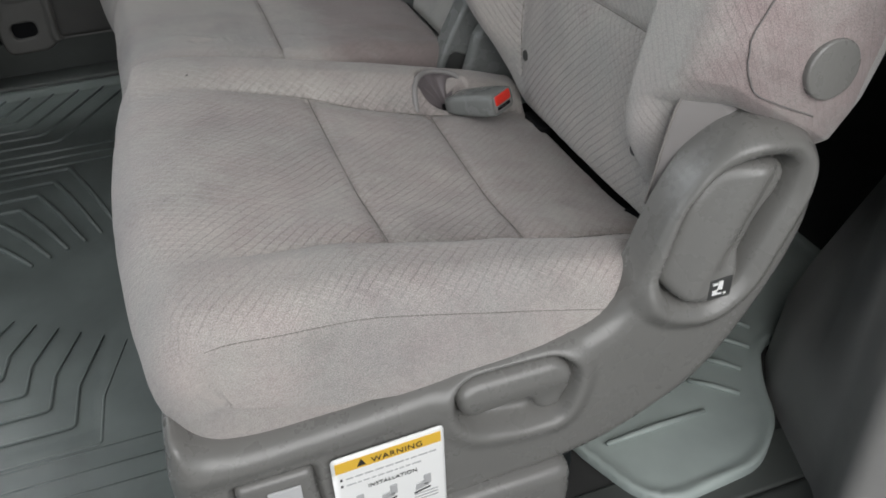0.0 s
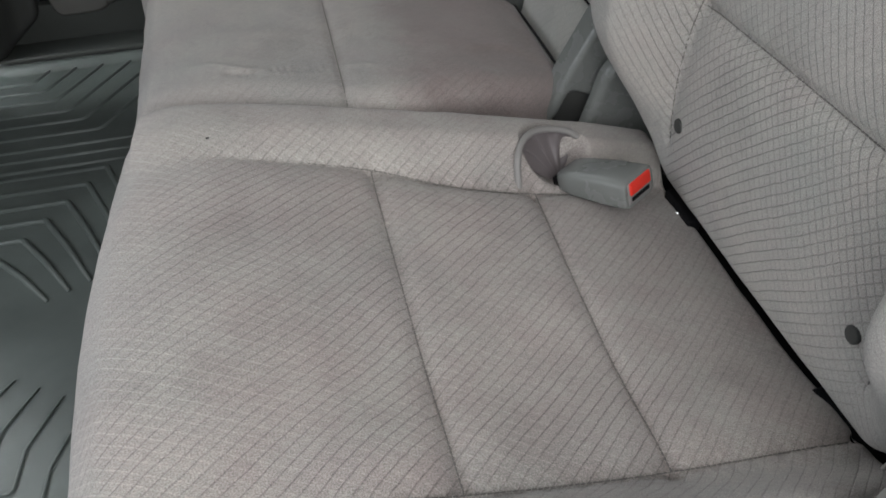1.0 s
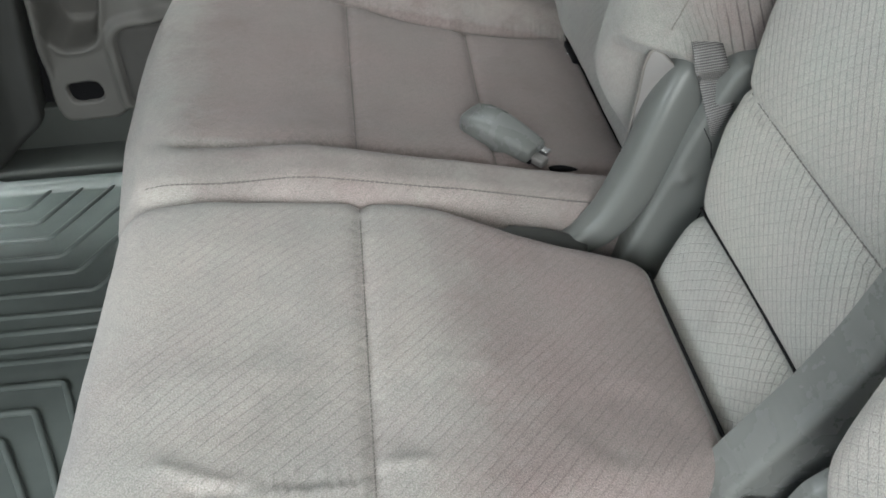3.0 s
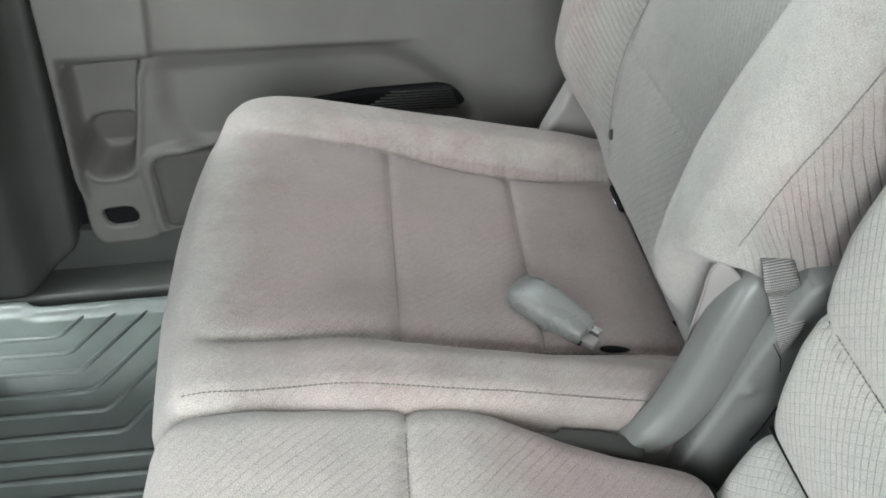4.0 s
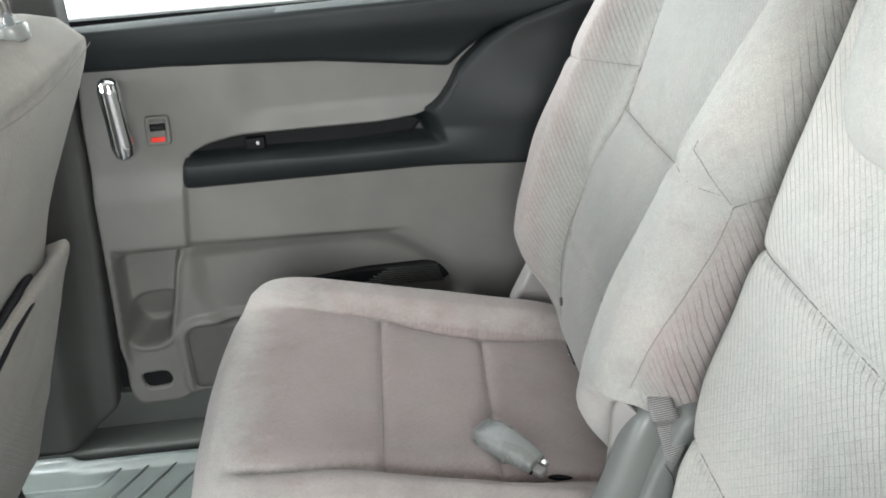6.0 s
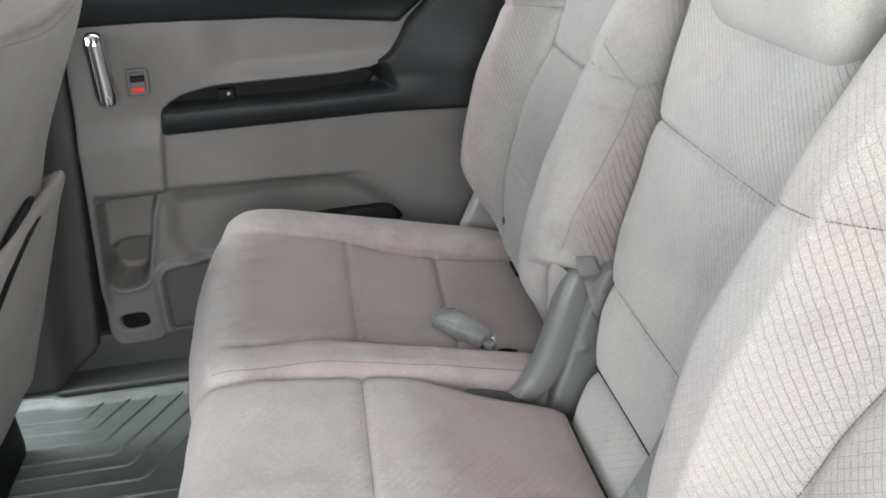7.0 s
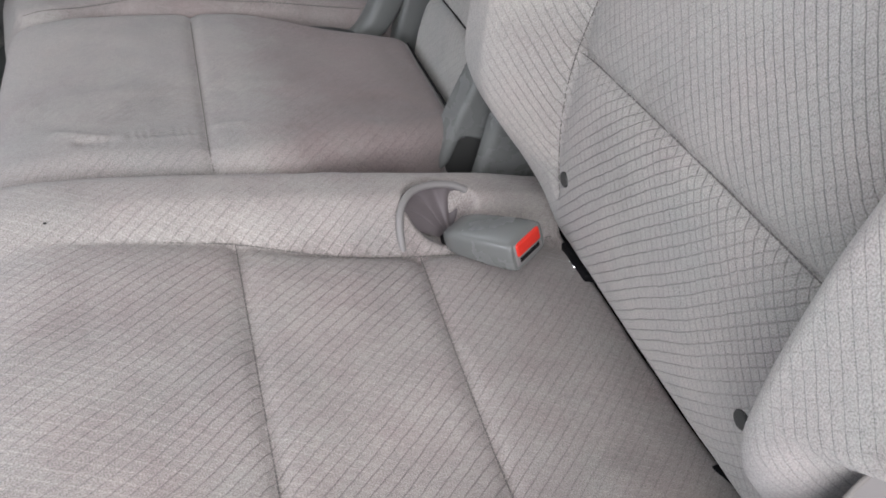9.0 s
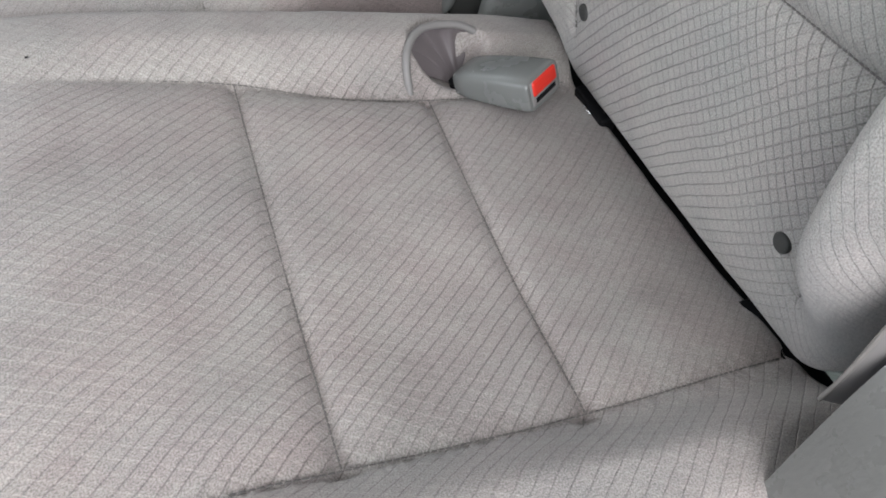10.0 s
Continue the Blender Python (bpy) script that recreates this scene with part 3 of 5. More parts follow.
def door_height(x, z):
    h = 0.0 * x
    rim = sm(-x - 0.316 - 0.11 * (0.40 - z), 0.0, 0.005)
    ahead = sm(x + 0.6 * (z - 0.40), 0.09, 0.21)
    ledge = np.maximum(sm(z + 0.03 * x, 0.398, 0.415), ahead * sm(sdf(scoop_line, x, z), -0.03, 0.02))
    h += 0.010 * np.maximum(ledge, rim * sm(z, 0.16, 0.24))
    h += 0.011 * sm(-x - 0.15 * (0.5 - z), 0.170, 0.180) * np.maximum(sm(z, 0.404, 0.414), rim * sm(z, 0.16, 0.24)) * (1 - sm(z, 0.50, 0.56))
    h -= 0.016 * sm(-sdf(scoop_line, x, z), -0.003, 0.036)
    dp = -sdf(pocket_line, x, z)
    h -= 0.030 * sm(dp, -0.002, 0.008)
    h -= 0.045 * sm(-sdf(cup_line, x, z), -0.002, 0.010) * np.clip((0.325 - z) / 0.085, 0.12, 1)
    h += 0.004 * sm(dp, -0.014, -0.002) * sm(-dp, -0.003, 0.004)
    h -= 0.048 * sm(-sdf(arm_line, x, z), 0.004, 0.012)
    h -= 0.028 * sm(-sdf(slot_line, x, z), -0.001, 0.005)
    dc = sdf(carpet_line, x, z)
    h += 0.010 * sm(dc, 0.0, 0.005) * (1 - sm(dc, 0.011, 0.024)) * (1 - sm(x, 0.0, 0.15))
    # the hollow of the upper insert
    h -= 0.016 * sm(z, 0.585, 0.64) * sm(x, -0.10, 0.0)
    return h


part("trim_panel", relief(panel_line, door_height, on_far_wall(DOOR_Y), 0.0028, 0.008, 0.03), DOOR, door, "beige moulded lower trim with a pocket")
# Black plate paints the deep shade inside the slot.
part("slot_shade_plate", box(-0.345, -0.268, DOOR_Y + 0.009, DOOR_Y + 0.012, 0.110, 0.164), BLACK, door, "black plate standing in for the slot's shade")
part("lower_insert", relief(carpet_line, lambda x, z: 0.0 * x, on_far_wall(DOOR_Y - 0.004), 0.008, 0.003, 0.02), INSERT, door, "dark grey cloth lower insert")

def arm_height(x, z):
    lip = 0.570 - 0.004 * sm(x, -0.10, 0.20)
    well = sm(z, lip - 0.002, lip + 0.004) * (1 - sm(x + 0.35 * (z - 0.58), 0.225, 0.262))
    swell = 0.013 * np.sin(math.pi * np.clip((z - 0.518) / 0.072, 0, 1)) * (1 - sm(x, 0.18, 0.36))
    rear = 0.03 * sm(x, 0.2, 0.42) * (1 - sm(z, 0.60, 0.74))
    return 0.030 + swell + rear - 0.062 * well


part("armrest", relief(arm_line, arm_height, on_far_wall(DOOR_Y - 0.004), 0.0035, 0.010, 0.02), DARK, door, "charcoal armrest with a pull recess")
# Black plate over the well floor paints in the recess's shade.
part("recess_shade_plate", relief(rounded([(-0.158, 0.570), (-0.122, 0.592), (-0.073, 0.602), (0.16, 0.602), (0.200, 0.601), (0.228, 0.592), (0.212, 0.572), (0.05, 0.562)], 0.008, 4), lambda x, z: 0.0 * x,
     on_far_wall(DOOR_Y + 0.010), 0.004, 0.002, 0.006), BLACK, door, "black plate that darkens the recess behind the armrest lip")
switch = part("window_switch", box(-0.064, -0.032, DOOR_Y - 0.004, DOOR_Y + 0.012, 0.570, 0.590, 0.003), BLACK, door, "black window switch")
part("switch_rocker", box(-0.0455, -0.0405, DOOR_Y - 0.006, DOOR_Y - 0.002, 0.579, 0.585, 0.001), SILVER, switch)

belt_line = rounded([(-0.30, 0.722), (-0.10, 0.716), (0.07, 0.707), (0.276, 0.681), (0.30, 0.70), (0.35, 0.735), (0.48, 0.77), (0.64, 0.785), (0.64, 0.80), (-0.30, 0.784)], 0.004, 3)
part("belt_trim", relief(belt_line, lambda x, z: 0.010 + 0.016 * sm(z, 0.70, 0.765), on_far_wall(DOOR_Y), 0.006, 0.006, 0.03), DARK, door, "charcoal trim under the window")
part("window_pane", box(-0.32, 0.66, 2.018, 2.022, 0.78, 1.17), GLASS, door, "clear window glass").visible_shadow = False

# pull handle, lock plate
hand_z = np.linspace(0.718, 0.588, 48)
hand_r = np.interp(hand_z, [0.588, 0.594, 0.61, 0.655, 0.700, 0.713, 0.718], [0.008, 0.0148, 0.0182, 0.0174, 0.0176, 0.014, 0.007])
pull = part("pull_handle", tube([(-0.2440, 1.953, z) for z in hand_z], list(hand_r), 24), CHROME, door, "polished chrome pull handle")
for z in (0.700, 0.606):
    part("handle_foot", box(-0.253, -0.238, 1.958, 1.984, z - 0.006, z + 0.006, 0.003), CHROME, pull)
plate = part("lock_plate", relief(rounded([(-0.210, 0.647), (-0.172, 0.645), (-0.176, 0.598), (-0.214, 0.598)], 0.007, 4),
             lambda x, z: -0.004 * sm(-sdf(rounded([(-0.205, 0.642), (-0.177, 0.641), (-0.181, 0.603), (-0.209, 0.603)], 0.004), x, z), 0.0, 0.003),
             on_far_wall(DOOR_Y - 0.021), 0.0018, 0.002, 0.006), DOOR, door, "grey lock plate")
part("lock_slot", box(-0.205, -0.179, 1.9765, 1.9805, 0.622, 0.634, 0.001), BLACK, plate)
part("lock_lever", box(-0.202, -0.183, 1.974, 1.978, 0.6245, 0.6295, 0.001), DARK, plate)
part("lock_flag", box(-0.206, -0.184, 1.975, 1.9805, 0.6040, 0.6115, 0.0015), RED, plate, "red lock indicator")

# speaker vent with its slats
vent = part("speaker_vent", relief(rounded([(-0.05, 0.294), (-0.03, 0.310), (0.10, 0.325), (0.235, 0.326), (0.262, 0.303), (0.24, 0.283), (0.0, 0.282)], 0.014, 5),
            lambda x, z: 0.0 * x, on_far_wall(DOOR_Y + 0.004), 0.004, 0.003, 0.02), BLACK, door, "black slatted vent")
for k in range(8):
    zz = 0.2875 + 0.0046 * k
    part("slat", tube([(0.085 + 0.008 * k, DOOR_Y + 0.003, zz + 0.0010), (0.15, DOOR_Y + 0.002, zz + 0.001), (0.244 - 0.0015 * k, DOOR_Y + 0.003, zz - 0.001)], 0.0013, 6), PILLAR, vent)

# ---- rubber floor mat ----
MAT_Z = 0.022
mat_thing = thing("floor_mat", (-0.35, CAR_Y, FLOOR_Z), "dark grey ribbed rubber all-weather mat lying on the carpet", "floor mat")
mat_line = rounded([(-0.62, 1.93), (-0.47, 1.93), (-0.455, 1.915), (0.10, 1.905), (0.10, 0.42), (-0.62, 0.42)], 0.03, 4)


def mat_height(x, z):
    d = -sdf(mat_line, x, z)
    rim = 0.016 * (1 - sm(d, 0.006, 0.022))
    step = -0.002 * sm(-sdf([(-0.7, 1.50), (-0.262, 1.50), (-0.17, 1.16), (-0.20, 0.80), (-0.7, 0.80)], x, z), 0, 0.005)
    return rim + step


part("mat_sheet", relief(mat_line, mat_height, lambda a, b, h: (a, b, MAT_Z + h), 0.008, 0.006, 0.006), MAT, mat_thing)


def rib(line):
    r = 0.0048 if line[0][1] > CAR_Y else 0.0018
    pts = [(x, y, MAT_Z - 0.0002) for x, y in line]
    return part("rib", tube(pts, [r * 0.6] + [r] * (len(pts) - 2) + [r * 0.6], 10, 0.95), MAT, mat_thing)


corners = [(-0.404, 1.850), (-0.378, 1.811), (-0.352, 1.771), (-0.325, 1.728), (-0.294, 1.690), (-0.262, 1.648)]
for k, (cx, cy) in enumerate(corners):
    end = min(0.06 + 0.055 * k, 0.22)
    top = min(cy + end * 1.15, 1.897)
    rib([(-0.60, cy + 0.004), (cx - 0.004, cy), (cx + 0.004, cy + 0.004), (cx + (top - cy) * 0.62, top)])
    rib([(-0.60, 2 * CAR_Y - cy), (cx, 2 * CAR_Y - cy), (cx + (top - cy) * 0.62, 2 * CAR_Y - top)])
for yy in (1.607, 1.575, 1.543):
    rib([(-0.60, yy + 0.004), (-0.30, yy), (-0.12, yy)])
    rib([(-0.60, 2 * CAR_Y - yy), (-0.30, 2 * CAR_Y - yy), (-0.12, 2 * CAR_Y - yy)])
for k in range(6):
    b, cx = 0.364 - 0.041 * k, -0.242 - 0.027 * k
    rib([(-0.60, CAR_Y + b + 0.003), (cx - 0.003, CAR_Y + b), (cx + 0.003, CAR_Y + b - 0.003), (cx + 0.040, CAR_Y + b * 0.70), (cx + 0.080, CAR_Y + b * 0.34)])
    b, cx = 0.378 - 0.042 * k, -0.202 - 0.031 * k
    rib([(-0.60, CAR_Y - b - 0.003), (cx - 0.003, CAR_Y - b), (cx + 0.001, CAR_Y - b + 0.003), (cx + 0.006, CAR_Y - b * 0.78), (cx + 0.04, CAR_Y - b * 0.50)])

# mat of the row behind, turned up at its edge
rear_mat = thing("floor_mat", (0.6, 0.8, FLOOR_Z), "grey-green rubber mat behind the seat with a turned-up edge", "floor mat")
rear_line = rounded([(0.33, 0.56), (0.365, 0.47), (0.40, 0.445), (0.52, 0.455), (0.575, 0.50), (0.60, 0.56), (0.64, 0.62), (0.74, 0.65), (0.86, 0.66), (0.86, 1.75), (0.33, 1.75)], 0.025, 4)


def rear_height(x, y):
    d = -sdf(rear_line, x, y)
    return 0.009 * (1 - sm(d, 0.003, 0.014)) + 0.002 * np.sin(9 * x + 5 * y)


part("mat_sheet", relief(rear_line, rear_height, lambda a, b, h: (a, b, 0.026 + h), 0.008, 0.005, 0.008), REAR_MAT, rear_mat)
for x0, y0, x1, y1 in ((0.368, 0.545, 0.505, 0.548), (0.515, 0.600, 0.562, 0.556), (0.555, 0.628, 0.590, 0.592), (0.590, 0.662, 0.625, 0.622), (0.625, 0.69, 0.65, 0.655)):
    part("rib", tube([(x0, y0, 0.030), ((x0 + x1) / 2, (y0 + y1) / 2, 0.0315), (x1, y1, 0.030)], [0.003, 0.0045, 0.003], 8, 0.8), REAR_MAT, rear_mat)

# near door opening: sill and rear jamb
structure("door_sill_near", box(-0.9, 0.9, 0.20, 0.43, -0.03, 0.02, 0.012), SILL, "grey plastic step sill at the open door", "sill")
structure("sill_trim", box(0.30, 0.9, 0.43, 0.50, -0.03, 0.0185, 0.004), SILL, "grey plastic sill trim beside the rear mat", "sill")
jamb_line = rounded([(0.50, 0.335), (0.550, 0.40), (0.580, 0.490), (0.602, 0.553), (0.647, 0.616), (0.74, 0.648), (1.10, 0.66), (1.10, 0.25), (0.58, 0.25)], 0.02, 5)
bm = bmesh.new()
rings = []
for z, lean in ((0.018, 0.0), (0.06, 0.004), (0.12, 0.012), (0.16, 0.034), (0.21, 0.070), (0.30, 0.135), (0.55, 0.27), (0.80, 0.34), (1.30, 0.38)):
    rings.append([bm.verts.new((x + lean * float(sm(np.array(y), 0.42, 0.62)), y, z)) for x, y in jamb_line])
for lo, hi in zip(rings[:-1], rings[1:]):
    for k in range(len(lo)):
        bm.faces.new((lo[k], lo[(k + 1) % len(lo)], hi[(k + 1) % len(lo)], hi[k])).smooth = True
bm.faces.new(rings[-1])
structure("pillar_near", bm, JAMB, "mid grey plastic trim at the rear of the open doorway", "pillar")
structure("jamb_joint", tube([(0.556, 0.393, 0.02), (0.556, 0.393, 0.3), (0.556, 0.393, 0.7), (0.556, 0.393, 1.28)], 0.0035, 8), BLACK, "dark joint between two jamb trims", "joint")
structure("jamb_seal", tube([(0.545, 0.338, 0.02), (0.60, 0.336, 0.3), (0.69, 0.335, 0.6), (0.75, 0.335, 0.9), (0.80, 0.335, 1.28)], 0.012, 8), BLACK, "black rubber door seal", "seal")


# ---- second-row seats ----
CORE = table((-0.035, 0.340), (0.04, 0.315), (0.20, 0.290), (0.36, 0.268), (0.42, 0.255))


def cushion_profile(tops, nose=0.0):
    low = [(0.42, 0.235), (0.20, 0.235), (0.02, 0.245), (-0.045, 0.262), (-0.078, 0.295), (-0.090, 0.340), (-0.080, 0.378)]
    out = []
    for x, z in [(u + nose, v) if u < 0 else (u, v) for u, v in low] + list(tops) + [(tops[-1][0] + 0.02, tops[-1][1] - 0.03)]:
        cx = min(max(x, -0.035), tops[-1][0] - 0.03)
        out.append((x, z, cx, float(CORE(cx)) + (0.006 if z < 0.30 and x < 0.3 else -0.006)))
    return out


OUTER_TOP = [(-0.055, 0.402), (-0.01, 0.404), (0.05, 0.391), (0.13, 0.367), (0.20, 0.345), (0.28, 0.324), (0.36, 0.304), (0.405, 0.2902), (0.4205, 0.284), (0.428, 0.266)]
CENTRE_TOP = [(-0.055, 0.404), (-0.01, 0.411), (0.05, 0.405), (0.125, 0.392), (0.20, 0.379), (0.28, 0.361), (0.335, 0.348), (0.362, 0.338)]
OUTER_SEAMS = [
    ([(-0.045, 0.172), (0.05, 0.170), (0.13, 0.168), (0.20, 0.160), (0.27, 0.156), (0.34, 0.160), (0.42, 0.172)], 0.0042, 0.020, 0.12),
    ([(-0.045, -0.180), (0.05, -0.177), (0.13, -0.174), (0.20, -0.169), (0.27, -0.165), (0.34, -0.158), (0.42, -0.148)], 0.0034, 0.020, 0.12),
    ([(0.130, -0.173), (0.130, 0.0), (0.131, 0.168)], 0.0034, 0.011),
    ([(0.266, -0.165), (0.272, 0.0), (0.279, 0.156)], 0.0034, 0.011),
]


def outer_swell(a, y, w):
    side = np.where(y < 0, sm(-y, 0.165, 0.215), sm(y, 0.158, 0.205))
    run = np.clip(a, 0, 0.22)
    up = np.where(y < 0, 0.006 + 0.095 * run, 0.012 + 0.080 * run)
    tilt = 0.013 * sm(-y, 0.05, 0.165) * sm(a, 0.0, 0.10)
    return 0 * a, w * (side * up + tilt + 0.003)


def bow(x, y):
    """The front edge bows out between its corners."""
    return -sm(-x, -0.06, 0.06) * (0.016 - 0.30 * y * y)


def bow_far(x, y):
    """The same, its door-side corner rounded off more."""
    return bow(x, y) + sm(-x, -0.10, 0.04) * 3.4 * np.clip(y - 0.165, 0, 1) ** 2


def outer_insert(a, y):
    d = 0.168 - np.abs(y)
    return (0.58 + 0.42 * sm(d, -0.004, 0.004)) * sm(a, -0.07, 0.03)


BACK = [(0.455, 0.305, 0.47, 0.36), (0.425, 0.303, 0.46, 0.36), (0.407, 0.318, 0.455, 0.365), (0.400, 0.345, 0.455, 0.38), (0.398, 0.390, 0.46, 0.40), (0.402, 0.440, 0.47, 0.44), (0.412, 0.505, 0.485, 0.50),
        (0.438, 0.600, 0.51, 0.59), (0.474, 0.683, 0.545, 0.67), (0.505, 0.760, 0.575, 0.745), (0.545, 0.860, 0.61, 0.845), (0.580, 0.940, 0.635, 0.92),
        (0.612, 0.985, 0.645, 0.94), (0.655, 0.985, 0.65, 0.935), (0.678, 0.945, 0.645, 0.92), (0.665, 0.86, 0.61, 0.845), (0.640, 0.760, 0.575, 0.745),
        (0.585, 0.600, 0.51, 0.59), (0.540, 0.44, 0.47, 0.44), (0.515, 0.36, 0.465, 0.385), (0.48, 0.338, 0.465, 0.375)]
V_POS = [(0.362, 0.150), (0.40, 0.148), (0.49, 0.146), (0.58, 0.137), (0.683, 0.116), (0.742, 0.122), (0.80, 0.135), (0.92, 0.140)]
V_NEG = [(0.362, -0.150), (0.40, -0.148), (0.49, -0.142), (0.58, -0.147), (0.683, -0.153), (0.742, -0.155), (0.80, -0.153), (0.92, -0.150)]
BACK_SEAMS = [
    (V_POS, 0.0040, 0.020),
    (V_NEG, 0.0040, 0.020),
    ([(0.499, -0.142), (0.497, 0.0), (0.493, 0.145)], 0.0048, 0.015),
    ([(0.684, -0.153), (0.682, 0.0), (0.684, 0.116)], 0.0040, 0.020),
    ([(0.735, 0.124), (0.722, 0.18), (0.712, 0.262)], 0.0022, 0.010),
    ([(0.735, -0.155), (0.722, -0.20), (0.712, -0.262)], 0.0022, 0.010),
]


SIDE_SEAM_X = table((0.45, 0.370), (0.518, 0.384), (0.553, 0.393), (0.585, 0.4065), (0.617, 0.4245), (0.648, 0.442), (0.677, 0.457), (0.712, 0.470), (0.80, 0.500), (0.95, 0.55))


def back_swell(a, y, w):
    out = np.where(y < 0, 0.014 * sm(a, 0.52, 0.70), 0.0)
    side = sm(np.abs(y) - out, 0.140, 0.190)
    f = side * 0.058 * sm(a, 0.34, 0.46) * (1 - 0.4 * sm(a, 0.72, 0.92))
    return -w * f, w * f * 0.22


def back_warp(x, y, z):
    """The wing at the side hangs lower towards the rear."""
    k = sm(-y, 0.24, 0.275) * (1 - sm(z, 0.53, 0.68))
    u = x - 0.497 - 0.42 * (z - 0.508)
    rear = np.minimum(0.5 * (u + np.sqrt(u * u + 0.0006)), 0.10) * sm(-y, 0.12, 0.22)
    return x, y + 0.95 * rear, z - k * 0.50 * np.clip(x - 0.385, 0, 0.10)


def seams(pad, owner, lines, thread=None):
    for line, depth, wide, *fade in lines:
        if depth > 0.002:
            # The deepest seam's thread is thickened to paint its crease's shade.
            part("seam", pad.seam(line, depth, 0.0013 if depth > 0.005 else 0.0006, 0.0004, skip=fade[0] if fade else -1.0), thread or THREAD, owner)


def outer_seat(yc, label, seed, wear, wing, cloth_low, cloth_up, dents=()):
    seat = thing("car_seat", (0.2, yc, FLOOR_Z), label, "car seat", "second-row seats")
    low_seams = OUTER_SEAMS if wing > 0.28 else OUTER_SEAMS[:1] + [(OUTER_SEAMS[1][0], 0.0056, 0.013, 0.03)] + OUTER_SEAMS[2:]
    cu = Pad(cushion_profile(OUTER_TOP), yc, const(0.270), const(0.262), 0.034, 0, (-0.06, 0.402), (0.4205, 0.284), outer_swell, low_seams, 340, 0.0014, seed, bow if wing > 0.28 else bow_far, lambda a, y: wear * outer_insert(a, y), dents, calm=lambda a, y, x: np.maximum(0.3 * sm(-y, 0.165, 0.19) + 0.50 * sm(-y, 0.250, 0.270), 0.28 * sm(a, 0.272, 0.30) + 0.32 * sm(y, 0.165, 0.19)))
    c = part("cushion", cu.mesh(230, 12), cloth_low, seat, "grey patterned cloth cushion with stitched panels")
    seams(cu, c, low_seams)
    part("side_seam", cu.edge_line(-0.052, 0.345, -0.955 if wing > 0.28 else -0.856, 0.0005 if wing > 0.28 else 0.0008, 0.0003), SOFT_THREAD if wing > 0.28 else THREAD, c)
    hn = table((0.29, 0.19), (0.33, 0.205), (0.42, 0.222), (0.466, 0.236), (0.480, 0.243), (0.496, 0.266), (0.512, wing - 0.007), (0.545, wing), (0.60, wing), (0.98, 0.245))
    hp = table((0.29, 0.15), (0.33, 0.19), (0.36, 0.222), (0.40, 0.245), (0.46, 0.262), (0.60, 0.270), (0.98, 0.245))
    lines = BACK_SEAMS if wing > 0.28 else BACK_SEAMS[:2] + [(BACK_SEAMS[2][0], 0.0019, 0.014)] + BACK_SEAMS[3:]
    # Tint on the near wing and far inner bolster tones down door light.
    bk = Pad(BACK, yc, hn, hp, 0.040, 1, (0.407, 0.318), (0.580, 0.940), back_swell, lines, 420, 0.0014, seed + 3, None, (lambda a, y: 0.22 * sm(-y, 0.15, 0.20) + 0.60 * sm(y, 0.15, 0.18) + 0.40 * sm(-y, 0.255, 0.268)) if wing < 0.28 else (lambda a, y: 0.75 * sm(-y, 0.22, 0.275)), warp=back_warp, calm=lambda a, y, x: (0.40 * sm(y, 0.145, 0.19) + 0.55 * sm(-y, 0.15, 0.20)) if wing > 0.28 else 0.85 * sm(-y, 0.15, 0.20) - 1.85 * sm(-y, 0.235, 0.25) * sm(x - SIDE_SEAM_X(a), -0.002, 0.040),
             cross=lambda a, y: 0.34 + 0.66 * (1 - sm(a, 0.488, 0.506)) * (1 - sm(np.abs(y), 0.138, 0.152)))
    b = part("backrest", bk.mesh(230, 12), cloth_up, seat, "grey patterned cloth backrest with side bolsters")
    seams(bk, b, lines)
    if wing > 0.28:
        part("side_seam", bk.side_seam([(0.446, 0.70), (0.418, 0.622), (0.4023, 0.586), (0.3916, 0.5637), (0.3905, 0.550), (0.3921, 0.5372), (0.3978, 0.5223), (0.407, 0.5116), (0.437, 0.4966), (0.4587, 0.4872)], 0.0007, True), THREAD, b)
    else:
        for line in ([(0.470, 0.710), (0.457, 0.677), (0.442, 0.648), (0.4245, 0.617), (0.4065, 0.585), (0.393, 0.553), (0.384, 0.518)], [(0.436, 0.768), (0.450, 0.738), (0.470, 0.710)],
                     [(0.470, 0.710), (0.492, 0.716), (0.514, 0.719)]):
            part("side_seam", bk.side_seam(line, 0.0006), SOFT_THREAD, b)
    for yy in (-0.129, 0.129):
        part("button", disc((0.3995, yc + yy, 0.390), (-1, 0, 0.05), 0.0066, 0.006, 0.0015, 20), PILLAR, b, "grey plastic button")
    # dark tether slots where cushion and backrest meet
    for yy in (-0.125, 0.132):
        part("anchor_slot", box(0.4120, 0.426, yc + yy - 0.026, yc + yy + 0.026, 0.282, 0.2975, 0.003), BLACK, b, "black anchor slot")
        part("anchor_bar", tube([(0.4115, yc + yy - 0.008, 0.2925), (0.4100, yc + yy, 0.2935), (0.4115, yc + yy + 0.008, 0.2925)], 0.0011, 8), CHROME, b)
    # Added black box so the gap under the backrest reads as dark shade.
    part("gap_filler", box(0.395, 0.455, yc - 0.232, yc + 0.24, 0.220, 0.268, 0.006), BLACK, seat, "black filler for the dark gap between cushion and backrest")
    part("seat_base", box(-0.03, 0.30, yc - 0.20, yc + 0.20, 0.06, 0.245, 0.015), BLACK, seat, "black steel and plastic base")
    for yy in (-0.19, 0.19):
        part("floor_rail", box(-0.04, 0.31, yc + yy - 0.02, yc + yy + 0.02, FLOOR_Z, 0.07, 0.006), DARK, seat)
    return seat, c, b


